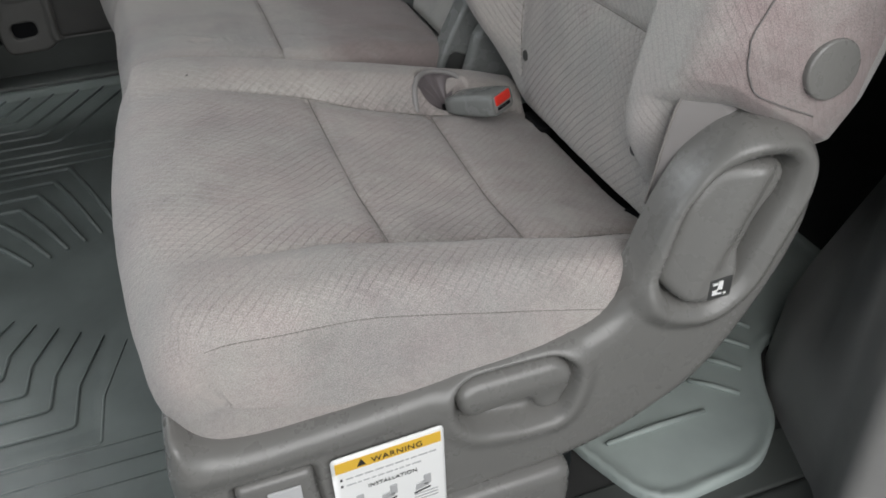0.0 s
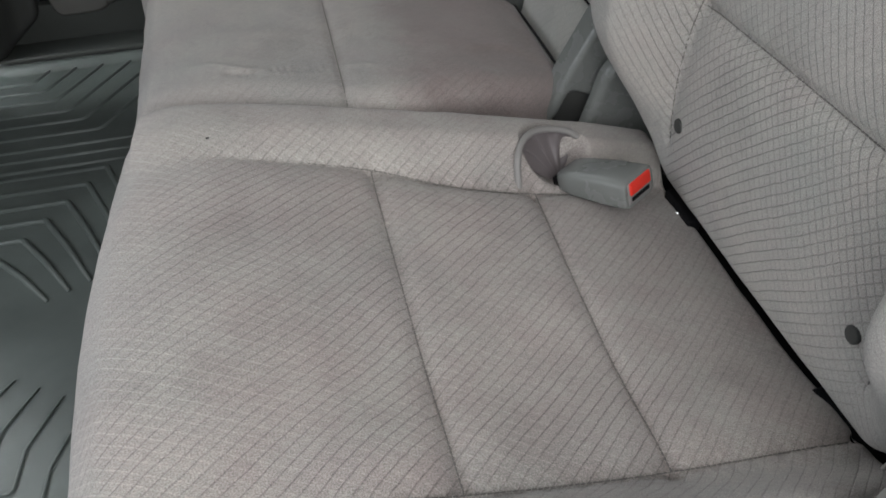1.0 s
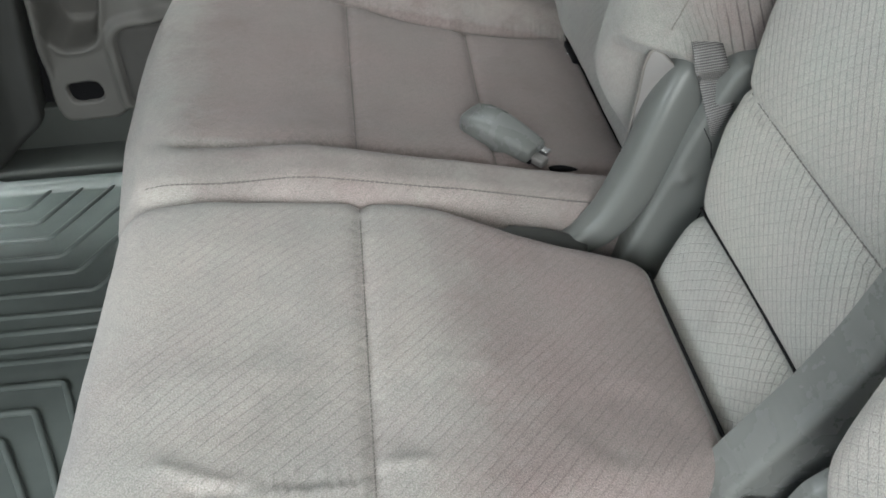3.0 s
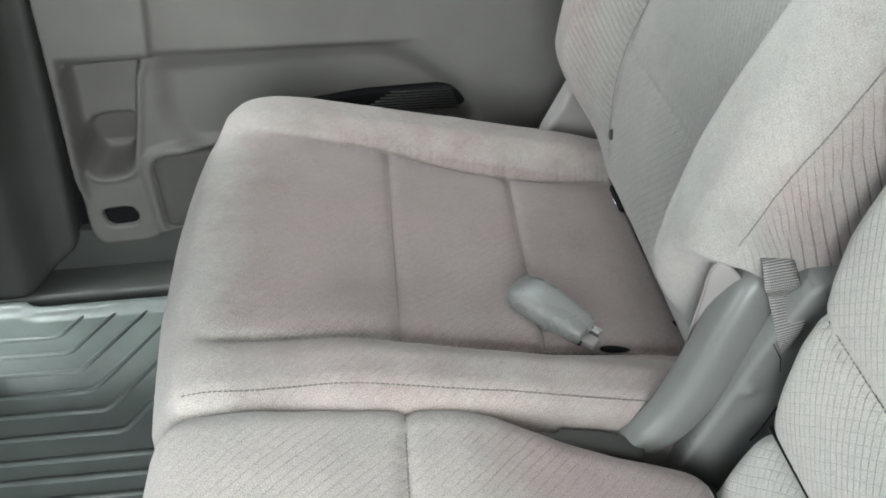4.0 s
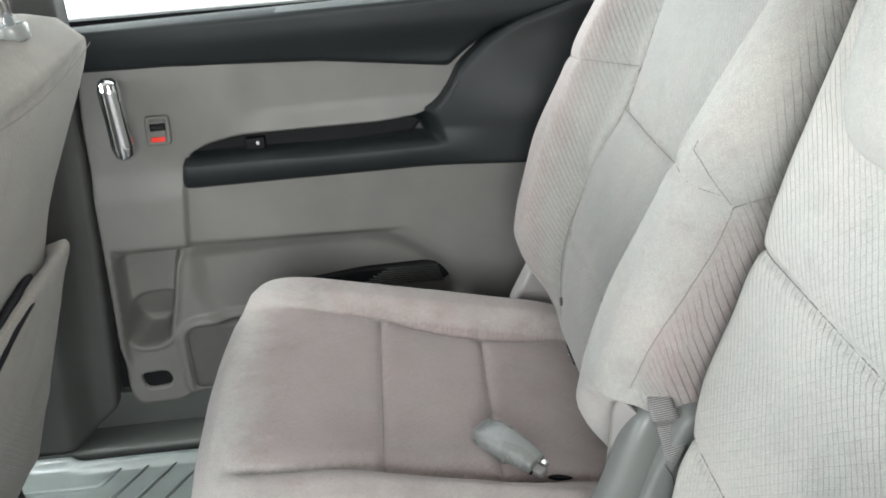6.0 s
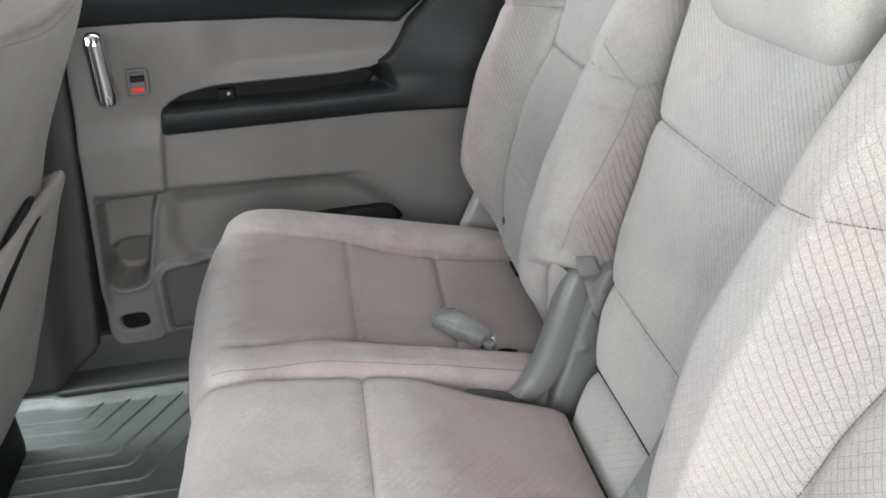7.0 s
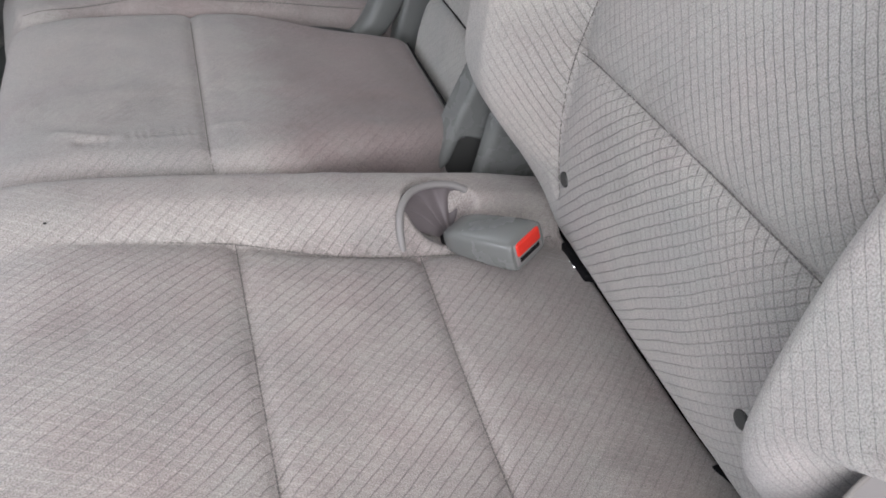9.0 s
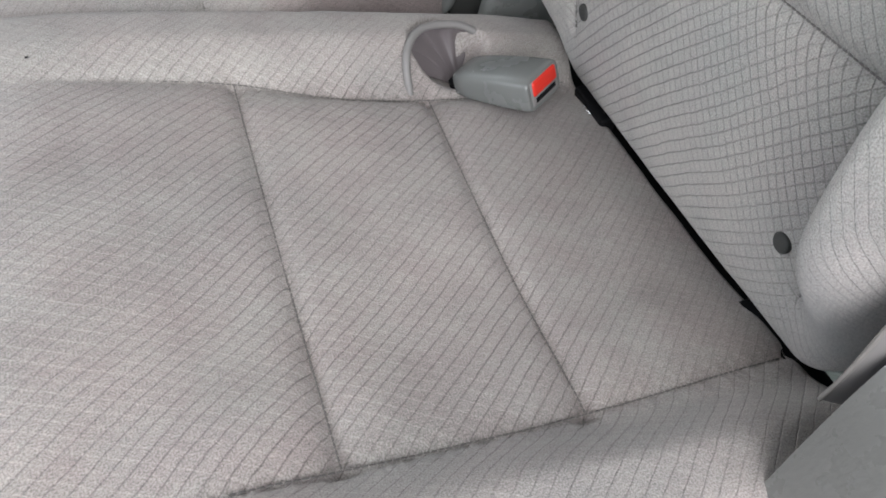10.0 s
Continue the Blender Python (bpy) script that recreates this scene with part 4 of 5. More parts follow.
near_seat, near_cushion, near_back = outer_seat(0.733, "grey cloth captain's seat with patterned upholstery by the open door", 0.0, 0.35, 0.288, CLOTH_SEAT, CLOTH, [(0.309, 0.194, 0.036, 0.032, 0.028)])
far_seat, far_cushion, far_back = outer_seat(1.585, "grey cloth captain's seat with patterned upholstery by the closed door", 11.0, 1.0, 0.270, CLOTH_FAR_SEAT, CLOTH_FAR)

part("outer_cover", relief(rounded([(0.345, 0.300), (0.384, 0.378), (0.43, 0.42), (0.46, 0.36), (0.43, 0.26), (0.36, 0.25)], 0.012, 4), lambda x, z: 0.0 * x,
     lambda a, b, h: (a, 1.862 - h, b), 0.004, 0.006, 0.03), VINYL, far_seat, "light grey plastic outer hinge cover")

# centre seat
CY = 1.165
centre_seat = thing("car_seat", (0.2, CY, FLOOR_Z), "narrow grey cloth middle seat between two larger ones", "car seat", "second-row seats")
narrow = table((-0.1, 0.172), (0.17, 0.178), (0.20, 0.172), (0.25, 0.148), (0.30, 0.134), (0.36, 0.122), (0.40, 0.115))
C_SEAMS = [([(0.124, -0.17), (0.126, 0.0), (0.128, 0.17)], 0.0026, 0.010),
           ([(0.000, -0.108), (0.035, -0.121), (0.075, -0.128), (0.122, -0.122)], -0.0013, 0.0070),
           ([(0.128, -0.110), (0.155, -0.107)], -0.0010, 0.0055),
           ([(0.02, -0.128), (0.12, -0.120)], 0.0016, 0.010)]


def centre_insert(a, y):
    return 0.85 * sm(a, 0.13, 0.24)


cc = Pad(cushion_profile(CENTRE_TOP, 0.006), CY, narrow, lambda a: narrow(a) - 0.008, 0.031, 0, (-0.06, 0.402), (0.362, 0.338), None, C_SEAMS, 300, 0.0022, 21.0, None, centre_insert, [(0.065, -0.078, 0.120, 0.046, 0.0016), (0.175, -0.070, 0.060, 0.050, 0.0016), (0.302, -0.080, 0.055, 0.040, 0.0022), (0.03, 0.03, 0.06, 0.07, 0.002)])
c_cushion = part("cushion", cc.mesh(160, 12), CLOTH_FAR_SEAT, centre_seat, "grey cloth middle cushion with a cross seam")
seams(cc, c_cushion, C_SEAMS[:1])
LOWER = [(0.43, 0.27, 0.41, 0.30), (0.39, 0.272, 0.405, 0.30), (0.372, 0.285, 0.40, 0.31), (0.376, 0.32, 0.41, 0.33), (0.385, 0.355, 0.415, 0.35), (0.396, 0.380, 0.42, 0.365),
         (0.412, 0.390, 0.425, 0.367), (0.435, 0.385, 0.43, 0.36), (0.445, 0.33, 0.42, 0.33)]
lp = Pad(LOWER, 1.157, const(0.112), const(0.112), 0.020, 1, (0.372, 0.285), (0.396, 0.380), None, (), 60, 0.0010, 25.0)
part("lower_pad", lp.mesh(90, 6), CLOTH_MID, centre_seat, "grey cloth lower back pad")
C_BACK = [(0.47, 0.385, 0.47, 0.42), (0.43, 0.385, 0.45, 0.42), (0.408, 0.395, 0.45, 0.43), (0.405, 0.42, 0.46, 0.445), (0.412, 0.46, 0.47, 0.47), (0.424, 0.495, 0.48, 0.50), (0.440, 0.56, 0.50, 0.56),
          (0.458, 0.62, 0.52, 0.62), (0.474, 0.685, 0.545, 0.68), (0.495, 0.76, 0.57, 0.755), (0.520, 0.85, 0.59, 0.84), (0.545, 0.93, 0.605, 0.90),
          (0.575, 0.955, 0.61, 0.91), (0.61, 0.95, 0.615, 0.90), (0.63, 0.85, 0.59, 0.84), (0.61, 0.76, 0.57, 0.755), (0.56, 0.56, 0.50, 0.56), (0.51, 0.42, 0.47, 0.44)]
CB_SEAMS = [([(0.494, -0.13), (0.494, 0.0), (0.496, 0.13)], 0.0040, 0.018), ([(0.686, -0.15), (0.686, 0.0), (0.688, 0.15)], 0.0045, 0.020)]
c_half = table((0.38, 0.112), (0.45, 0.122), (0.55, 0.146), (0.95, 0.150))
cb = Pad(C_BACK, 1.156, c_half, c_half, 0.022, 1, (0.408, 0.395), (0.545, 0.93), None, CB_SEAMS, 320, 0.0012, 31.0, cross=lambda a, y: 0.45 + 0 * a)
c_back = part("backrest", cb.mesh(120, 10), CLOTH_MID, centre_seat, "grey cloth middle backrest with two cross seams")
seams(cb, c_back, CB_SEAMS)
HEAD = [(0.56, 0.80, 0.55, 0.86), (0.52, 0.795, 0.53, 0.85), (0.495, 0.81, 0.53, 0.85), (0.485, 0.85, 0.535, 0.87), (0.492, 0.91, 0.545, 0.91), (0.51, 0.96, 0.555, 0.93),
        (0.55, 0.98, 0.57, 0.94), (0.59, 0.96, 0.575, 0.92), (0.595, 0.88, 0.565, 0.88)]
hp_ = Pad(HEAD, 1.12, const(0.115), const(0.115), 0.035, 1, (0.495, 0.81), (0.51, 0.96), None, (), 70, 0.0008, 35.0, calm=lambda a, y, x: 0.75 + 0 * a)
part("headrest", hp_.mesh(70, 6), CLOTH_MID, centre_seat, "low rounded cloth head pad")
part("seat_base", box(-0.02, 0.38, CY - 0.11, CY + 0.11, 0.06, 0.255, 0.015), BLACK, centre_seat, "black steel and plastic base")

# Black strips put the shade of the two creases into the model.
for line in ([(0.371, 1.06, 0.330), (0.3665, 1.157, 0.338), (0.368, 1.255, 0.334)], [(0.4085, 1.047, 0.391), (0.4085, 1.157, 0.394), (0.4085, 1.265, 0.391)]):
    part("seam", tube(smooth_line(line, 6), 0.0016, 8), BLACK, centre_seat, "black strip standing in for the crease's shade")
speck = thing("crumb", (-0.0015, 0.917, 0.4155), "tiny dark crumb on the cushion", "crumb")
bm = bmesh.new()
bmesh.ops.create_icosphere(bm, subdivisions=1, radius=0.0011)
for v in bm.verts:
    v.co = Vector((v.co.x * 1.5, v.co.y, v.co.z * 0.7)) + Vector((-0.0015, 0.917, 0.4155))
part("speck", bm, BLACK, speck)

# ---- side shell of the near seat ----
NEAR_SIDE = 0.452


def on_near_side(y0):
    return lambda a, b, h: (a + 0.16 * max(0.0, -h - 0.016) * (b > 0.33), y0 - h, b)


shell_line = rounded(smooth_line([(-0.085, 0.318), (-0.060, 0.304), (-0.02, 0.296), (0.05, 0.298), (0.15, 0.304), (0.235, 0.308), (0.288, 0.320), (0.314, 0.347),
                                  (0.329, 0.383), (0.343, 0.417), (0.360, 0.447), (0.380, 0.471), (0.398, 0.485), (0.416, 0.488), (0.446, 0.480), (0.470, 0.462), (0.481, 0.430), (0.480, 0.374),
                                  (0.448, 0.298), (0.395, 0.222), (0.34, 0.184), (0.28, 0.163), (0.20, 0.155), (0.05, 0.15), (-0.06, 0.16), (-0.092, 0.22)], 5, True), 0.0, 1)
well_line = rounded([(0.330, 0.352), (0.347, 0.330), (0.385, 0.320), (0.411, 0.338), (0.435, 0.395), (0.448, 0.425), (0.450, 0.446), (0.440, 0.460), (0.405, 0.466), (0.376, 0.456), (0.350, 0.420)], 0.015, 4)
grip_line = rounded([(0.143, 0.293), (0.160, 0.300), (0.245, 0.301), (0.261, 0.286), (0.262, 0.262), (0.250, 0.226), (0.214, 0.226), (0.165, 0.236), (0.145, 0.258)], 0.016, 5)
latch_line = rounded([(-0.050, 0.262), (0.022, 0.262), (0.026, 0.19), (-0.052, 0.19)], 0.008, 4)


def shell_height(x, z):
    h = 0.0 * x
    h += 0.004 * sm(x + 0.4 * z, 0.42, 0.52)
    dw = -sdf(well_line, x, z)
    h -= 0.042 * sm(dw, -0.001, 0.008)
    h += 0.009 * sm(dw, -0.030, -0.012) * sm(-dw, -0.002, 0.012)
    dg = -sdf(grip_line, x, z)
    h -= 0.022 * sm(dg, -0.002, 0.010)
    h += 0.004 * sm(dg, -0.022, -0.006) * sm(-dg, -0.003, 0.005)
    h -= 0.010 * sm(-sdf(latch_line, x, z), -0.001, 0.004)
    h += 0.006 * sm(z - 0.06 * x, 0.262, 0.290) * (1 - sm(x, 0.04, 0.20))
    return h


shell = part("side_shell", relief(shell_line, shell_height, on_near_side(NEAR_SIDE - 0.008), 0.0024, 0.023, 0.05), SHELL, near_seat, "taupe moulded plastic side cover")
lever_line = rounded([(0.336, 0.353), (0.351, 0.335), (0.384, 0.325), (0.399, 0.336), (0.412, 0.372), (0.423, 0.402), (0.440, 0.427), (0.443, 0.444), (0.430, 0.455), (0.405, 0.460), (0.380, 0.455), (0.358, 0.424)], 0.010, 4)
lever = part("recline_lever", relief(lever_line, lambda x, z: 0.001 + 0.017 * sm(x - 0.385 - 0.42 * (z - 0.4), -0.030, 0.004) - 0.012 * sm(x - 0.385 - 0.42 * (z - 0.4), 0.005, 0.030) * sm(z, 0.350, 0.375), on_near_side(NEAR_SIDE - 0.002), 0.0018, 0.009, 0.035), SHELL, shell, "taupe recline lever")
part("lever_symbol", box(0.3755, 0.398, NEAR_SIDE - 0.0206, NEAR_SIDE - 0.0120, 0.3335, 0.3545, 0.0006), PILLAR, lever, "dark symbol plate")
for x0, x1, z0, z1 in ((0.3835, 0.3880, 0.3405, 0.3525), (0.3785, 0.3880, 0.3385, 0.3435), (0.3780, 0.3825, 0.3490, 0.3515), (0.3900, 0.3925, 0.3375, 0.3395)):
    part("symbol_bar", box(x0, x1, NEAR_SIDE - 0.0214, NEAR_SIDE - 0.0202, z0, z1), WHITE, lever)
hold_line = rounded([(0.147, 0.290), (0.161, 0.2975), (0.242, 0.2975), (0.256, 0.284), (0.256, 0.262), (0.246, 0.236), (0.226, 0.238), (0.216, 0.261), (0.158, 0.254), (0.149, 0.268)], 0.008, 5)
part("slide_handle", relief(hold_line, lambda x, z: 0.006 * np.exp(-((z - 0.28) / 0.02) ** 2), on_near_side(NEAR_SIDE - 0.004), 0.002, 0.009, 0.014), SHELL, shell, "taupe slide handle")
latch = part("release_latch", relief(rounded([(-0.046, 0.258), (0.018, 0.258), (0.022, 0.193), (-0.048, 0.193)], 0.006, 4), lambda x, z: 0.0 * x, on_near_side(NEAR_SIDE - 0.010), 0.003, 0.006, 0.02), SHELL, shell, "taupe release latch")
part("latch_label", box(-0.022, 0.006, NEAR_SIDE - 0.0125, NEAR_SIDE - 0.0105, 0.208, 0.246, 0.0006), SILVER, latch)
part("rail_cover", box(-0.02, 0.258, NEAR_SIDE - 0.02, NEAR_SIDE + 0.05, 0.105, 0.168, 0.016), SHELL, near_seat, "taupe lower rail cover")

# warning label
LY = NEAR_SIDE - 0.0145
label = part("warning_label", relief(rounded([(0.032, 0.272), (0.131, 0.276), (0.131, 0.176), (0.032, 0.172)], 0.004, 4), lambda x, z: 0.0 * x, on_near_side(LY), 0.006, 0.0004, 0.002), WHITE, near_seat, "white and yellow warning label")


def flat_bar(x0, x1, z0, z1, mat, name="print_bar", tilt=0.04, lift=0.0006):
    zc = lambda x: tilt * (x - 0.08)
    y0 = LY - lift
    me = mesh_of([(x0, y0, z0 + zc(x0)), (x1, y0, z0 + zc(x1)), (x1, y0, z1 + zc(x1)), (x0, y0, z1 + zc(x0)),
                  (x0, LY, z0 + zc(x0)), (x1, LY, z0 + zc(x1)), (x1, LY, z1 + zc(x1)), (x0, LY, z1 + zc(x0))],
                 [(3, 2, 1, 0), (0, 1, 5, 4), (1, 2, 6, 5), (2, 3, 7, 6), (3, 0, 4, 7)], None, False)
    return part(name, me, mat, label)


flat_bar(0.035, 0.128, 0.2575, 0.2695, YELLOW, "yellow_band")


def lettering(text, x, z, size, name):
    cu = bpy.data.curves.new(name, "FONT")
    cu.body, cu.size, cu.extrude, cu.align_x, cu.space_character = text, size, 0.0002, "CENTER", 1.1
    tmp = bpy.data.objects.new(name, cu)
    me = bpy.data.meshes.new_from_object(tmp)
    bpy.data.objects.remove(tmp)
    me.transform(Matrix.Translation((x, LY - 0.0011, z)) @ pose(0, 0, 0, 90, 0, 0) @ pose(0, 0, 0, 0, 0, 2.3))
    return part(name, me, INK, label)


lettering("WARNING", 0.089, 0.2603, 0.0088, "warning_word")
lettering("INSTALLATION", 0.083, 0.2300, 0.0060, "installation_word")
tri = mesh_of([(0.0535, LY - 0.001, 0.2590), (0.0615, LY - 0.001, 0.2592), (0.0575, LY - 0.001, 0.2672), (0.0535, LY - 0.0004, 0.2590), (0.0615, LY - 0.0004, 0.2592), (0.0575, LY - 0.0004, 0.2672)],
              [(2, 1, 0), (0, 1, 4, 3), (1, 2, 5, 4), (2, 0, 3, 5)], None, False)
part("warning_sign", tri, INK, label)
rng = random.Random(5)
for k in range(2):
    z = 0.2475 - 0.008 * k
    flat_bar(0.038, 0.040, z - 0.0002, z + 0.0022, INK)
    x = 0.043
    while x < 0.120 - 0.010 * k:
        word = rng.uniform(0.003, 0.0085)
        flat_bar(x, min(x + word, 0.124 - 0.010 * k), z, z + 0.0013, SKETCH)
        x += word + 0.0014
for k, (x0, x1) in enumerate(((0.037, 0.064), (0.067, 0.094), (0.098, 0.127))):
    for u0, u1, v0, v1, mat, slant in ((0.0045, 0.0165, 0.2065, 0.2105, SKETCH, 0.25), (0.0125, 0.0190, 0.2095, 0.2215, SKETCH, 0.1), (0.0050, 0.0120, 0.2115, 0.2150, SILVER, 0.35),
                                       (0.0140, 0.0180, 0.2125, 0.2205, SILVER, 0.1), (0.0030, 0.0180, 0.2035, 0.2045, INK, 0.25)):
        flat_bar(x0 + u0, x0 + u1, v0 - slant * (x0 - 0.068), v1 - slant * (x0 - 0.068), mat, "picture", slant, 0.0006 if mat is SKETCH else 0.0010)
    for j in range(3):
        flat_bar(x0 + 0.003, x1 - 0.004, 0.198 - 0.004 * j, 0.1992 - 0.004 * j, SKETCH)
flat_bar(0.036, 0.047, 0.183, 0.196, RED, "red_mark", 0.4)
label.location.z -= 0.007

# round cap and stitched lower edge at the side of the near backrest
part("side_cap", disc((0.4615, 0.4445, 0.528), (0, -1, 0.05), 0.0248, 0.008, 0.0024, 40), SHELL, near_back, "round taupe plastic cap")


def skirt(owner, upper, drop, label, mat):
    """A vinyl strip that tucks in under the edge of a bolster."""
    up = smooth_line(upper, 6)
    dn = up + smooth_line(drop, 6)
    sv, sf = [], []
    for a, c in zip(up, dn):
        for k in range(9):
            t = k / 8
            sv.append(a * (1 - t) + c * t + np.array([0.0, -0.0022 * math.sin(math.pi * t), 0.0]))
    for i in range(len(up) - 1):
        for k in range(8):
            sf.append((9 * i + k, 9 * i + k + 1, 9 * i + 10 + k, 9 * i + 9 + k))
    part("bolster_skirt", mesh_of(sv, sf), mat, owner, label)
    part("skirt_piping", tube(up, 0.0012, 8), SOFT_THREAD, owner)


skirt(near_back, [(0.352, 0.508, 0.395), (0.354, 0.504, 0.420), (0.360, 0.500, 0.470), (0.366, 0.497, 0.498), (0.377, 0.494, 0.510), (0.392, 0.489, 0.507), (0.414, 0.486, 0.499), (0.440, 0.483, 0.488)],
      [(0.022, -0.008, -0.004), (0.026, -0.010, -0.008), (0.032, -0.012, -0.018), (0.030, -0.013, -0.028), (0.026, -0.014, -0.032), (0.018, -0.012, -0.032), (0.012, -0.010, -0.030), (0.006, -0.008, -0.026)], "smooth pale vinyl skirt under the bolster", SKIRT)
skirt(far_back, [(0.368, 1.352, 0.385), (0.369, 1.349, 0.420), (0.370, 1.344, 0.457), (0.371, 1.340, 0.490), (0.379, 1.337, 0.500), (0.402, 1.333, 0.476)],
      [(0.030, -0.006, -0.004), (0.032, -0.006, -0.006), (0.034, -0.006, -0.012), (0.030, -0.006, -0.018), (0.022, -0.006, -0.020), (0.010, -0.004, -0.016)], "smooth grey vinyl skirt under the bolster", VINYL)


# recliner arm at the inner side of the far seat
def moulding(line, halves, power=0.55):
    """A swept bar with a flat-sided, round-cornered section: half width across y, half height along its own normal."""
    L = smooth_line(line, 6)
    u = np.linspace(0, 1, len(L))
    ws, hs = (np.interp(u, [h[0] for h in halves], [h[k] for h in halves]) for k in (1, 2))
    n = 36
    verts, faces = [], []
    for i, p in enumerate(L):
        d = L[min(i + 1, len(L) - 1)] - L[max(i - 1, 0)]
        d /= np.linalg.norm(d)
        side = np.array([0.0, 1.0, 0.0]) - d * d[1]
        side /= np.linalg.norm(side)
        up = np.cross(side, d)
        for k in range(n):
            a = 2 * math.pi * k / n
            ca, sa = math.cos(a), math.sin(a)
            verts.append(p + side * ws[i] * math.copysign(abs(ca) ** power, ca) + up * hs[i] * math.copysign(abs(sa) ** power, sa))
    for i in range(len(L) - 1):
        for k in range(n):
            k2 = (k + 1) % n
            faces.append((n * i + k, n * i + k2, n * i + n + k2, n * i + n + k))
    faces += [tuple(range(n - 1, -1, -1)), tuple(range(n * (len(L) - 1), n * len(L)))]
    return mesh_of(verts, faces)


part("recliner_cover", moulding([(0.292, 1.312, 0.322), (0.316, 1.314, 0.324), (0.335, 1.317, 0.333), (0.3535, 1.320, 0.352), (0.371, 1.324, 0.383), (0.3845, 1.328, 0.416), (0.397, 1.333, 0.450), (0.407, 1.338, 0.471), (0.414, 1.342, 0.478), (0.420, 1.345, 0.480)],
     [(0, 0.006, 0.006), (0.1, 0.0125, 0.012), (0.25, 0.0165, 0.0165), (0.45, 0.0195, 0.0205), (0.80, 0.0205, 0.0215), (0.90, 0.0195, 0.020), (0.96, 0.016, 0.015), (1, 0.010, 0.008)], 0.62), ARM, far_seat, "smooth grey plastic recliner cover")
part("hinge_foot", tube(smooth_line([(0.238, 1.306, 0.352), (0.262, 1.306, 0.346), (0.293, 1.306, 0.338), (0.325, 1.304, 0.326)], 6), [0.007] * 5 + [0.012] * 14, 14, 0.45), PILLAR, far_seat, "dark hinge foot")
plate_line = rounded([(0.334, 0.235), (0.354, 0.293), (0.379, 0.362), (0.405, 0.440), (0.432, 0.502), (0.478, 0.512), (0.492, 0.480), (0.455, 0.38), (0.425, 0.28), (0.40, 0.235)], 0.012, 4)


def plate_height(x, z):
    rim = sdf(plate_line, x, z)
    return 0.0 * rim + 0.004 * np.exp(-((x - 0.403) ** 2 + (z - 0.398) ** 2) / 0.00004)


part("side_cover", relief(plate_line, plate_height, lambda a, b, h: (a, 1.298 - h, b), 0.003, 0.004, 0.03), PLATE, far_seat, "flat grey plastic hinge cover")
part("cover_slit", tube([(0.412, 1.2975, 0.448), (0.421, 1.2975, 0.432), (0.424, 1.2975, 0.417)], 0.0004, 6), BLACK, far_seat)
part("cover_gap", tube(smooth_line([(0.4155, 1.296, 0.335), (0.4245, 1.296, 0.358), (0.4415, 1.296, 0.416), (0.4575, 1.296, 0.470)], 6), 0.0007, 6), BLACK, far_seat)
part("side_cover", relief(rounded([(0.337, 0.298), (0.341, 0.315), (0.360, 0.356), (0.394, 0.418), (0.411, 0.460), (0.424, 0.505), (0.440, 0.542), (0.47, 0.556), (0.47, 0.40), (0.43, 0.315), (0.403, 0.318), (0.364, 0.334), (0.350, 0.304)], 0.006, 4),
     lambda x, z: 0.0 * x, lambda a, b, h: (a, 1.034 - h, b), 0.003, 0.005, 0.035), GREY, centre_seat, "grey plastic hinge cover")
# Dark plate paints the shade of the gap below the hinge cover.
part("hinge_gap_shade", relief(rounded([(0.345, 0.300), (0.360, 0.340), (0.408, 0.325), (0.395, 0.278), (0.36, 0.27)], 0.006, 4), lambda x, z: 0.0 * x,
     lambda a, b, h: (a, 1.040 - h, b), 0.004, 0.003, 0.03), PILLAR, centre_seat, "dark plate standing in for the shaded hinge gap")
part("cover_slit", tube([(0.452, 1.0325, 0.452), (0.462, 1.0325, 0.438)], 0.0012, 6), BLACK, centre_seat)
part("inner_cover", relief(rounded([(0.366, 0.290), (0.380, 0.332), (0.390, 0.366), (0.412, 0.388), (0.46, 0.38), (0.46, 0.25), (0.39, 0.25)], 0.010, 4),
     lambda x, z: 0.0 * x, lambda a, b, h: (a, 1.006 - h, b), 0.004, 0.008, 0.016), GREY, centre_seat, "grey plastic inner cover")


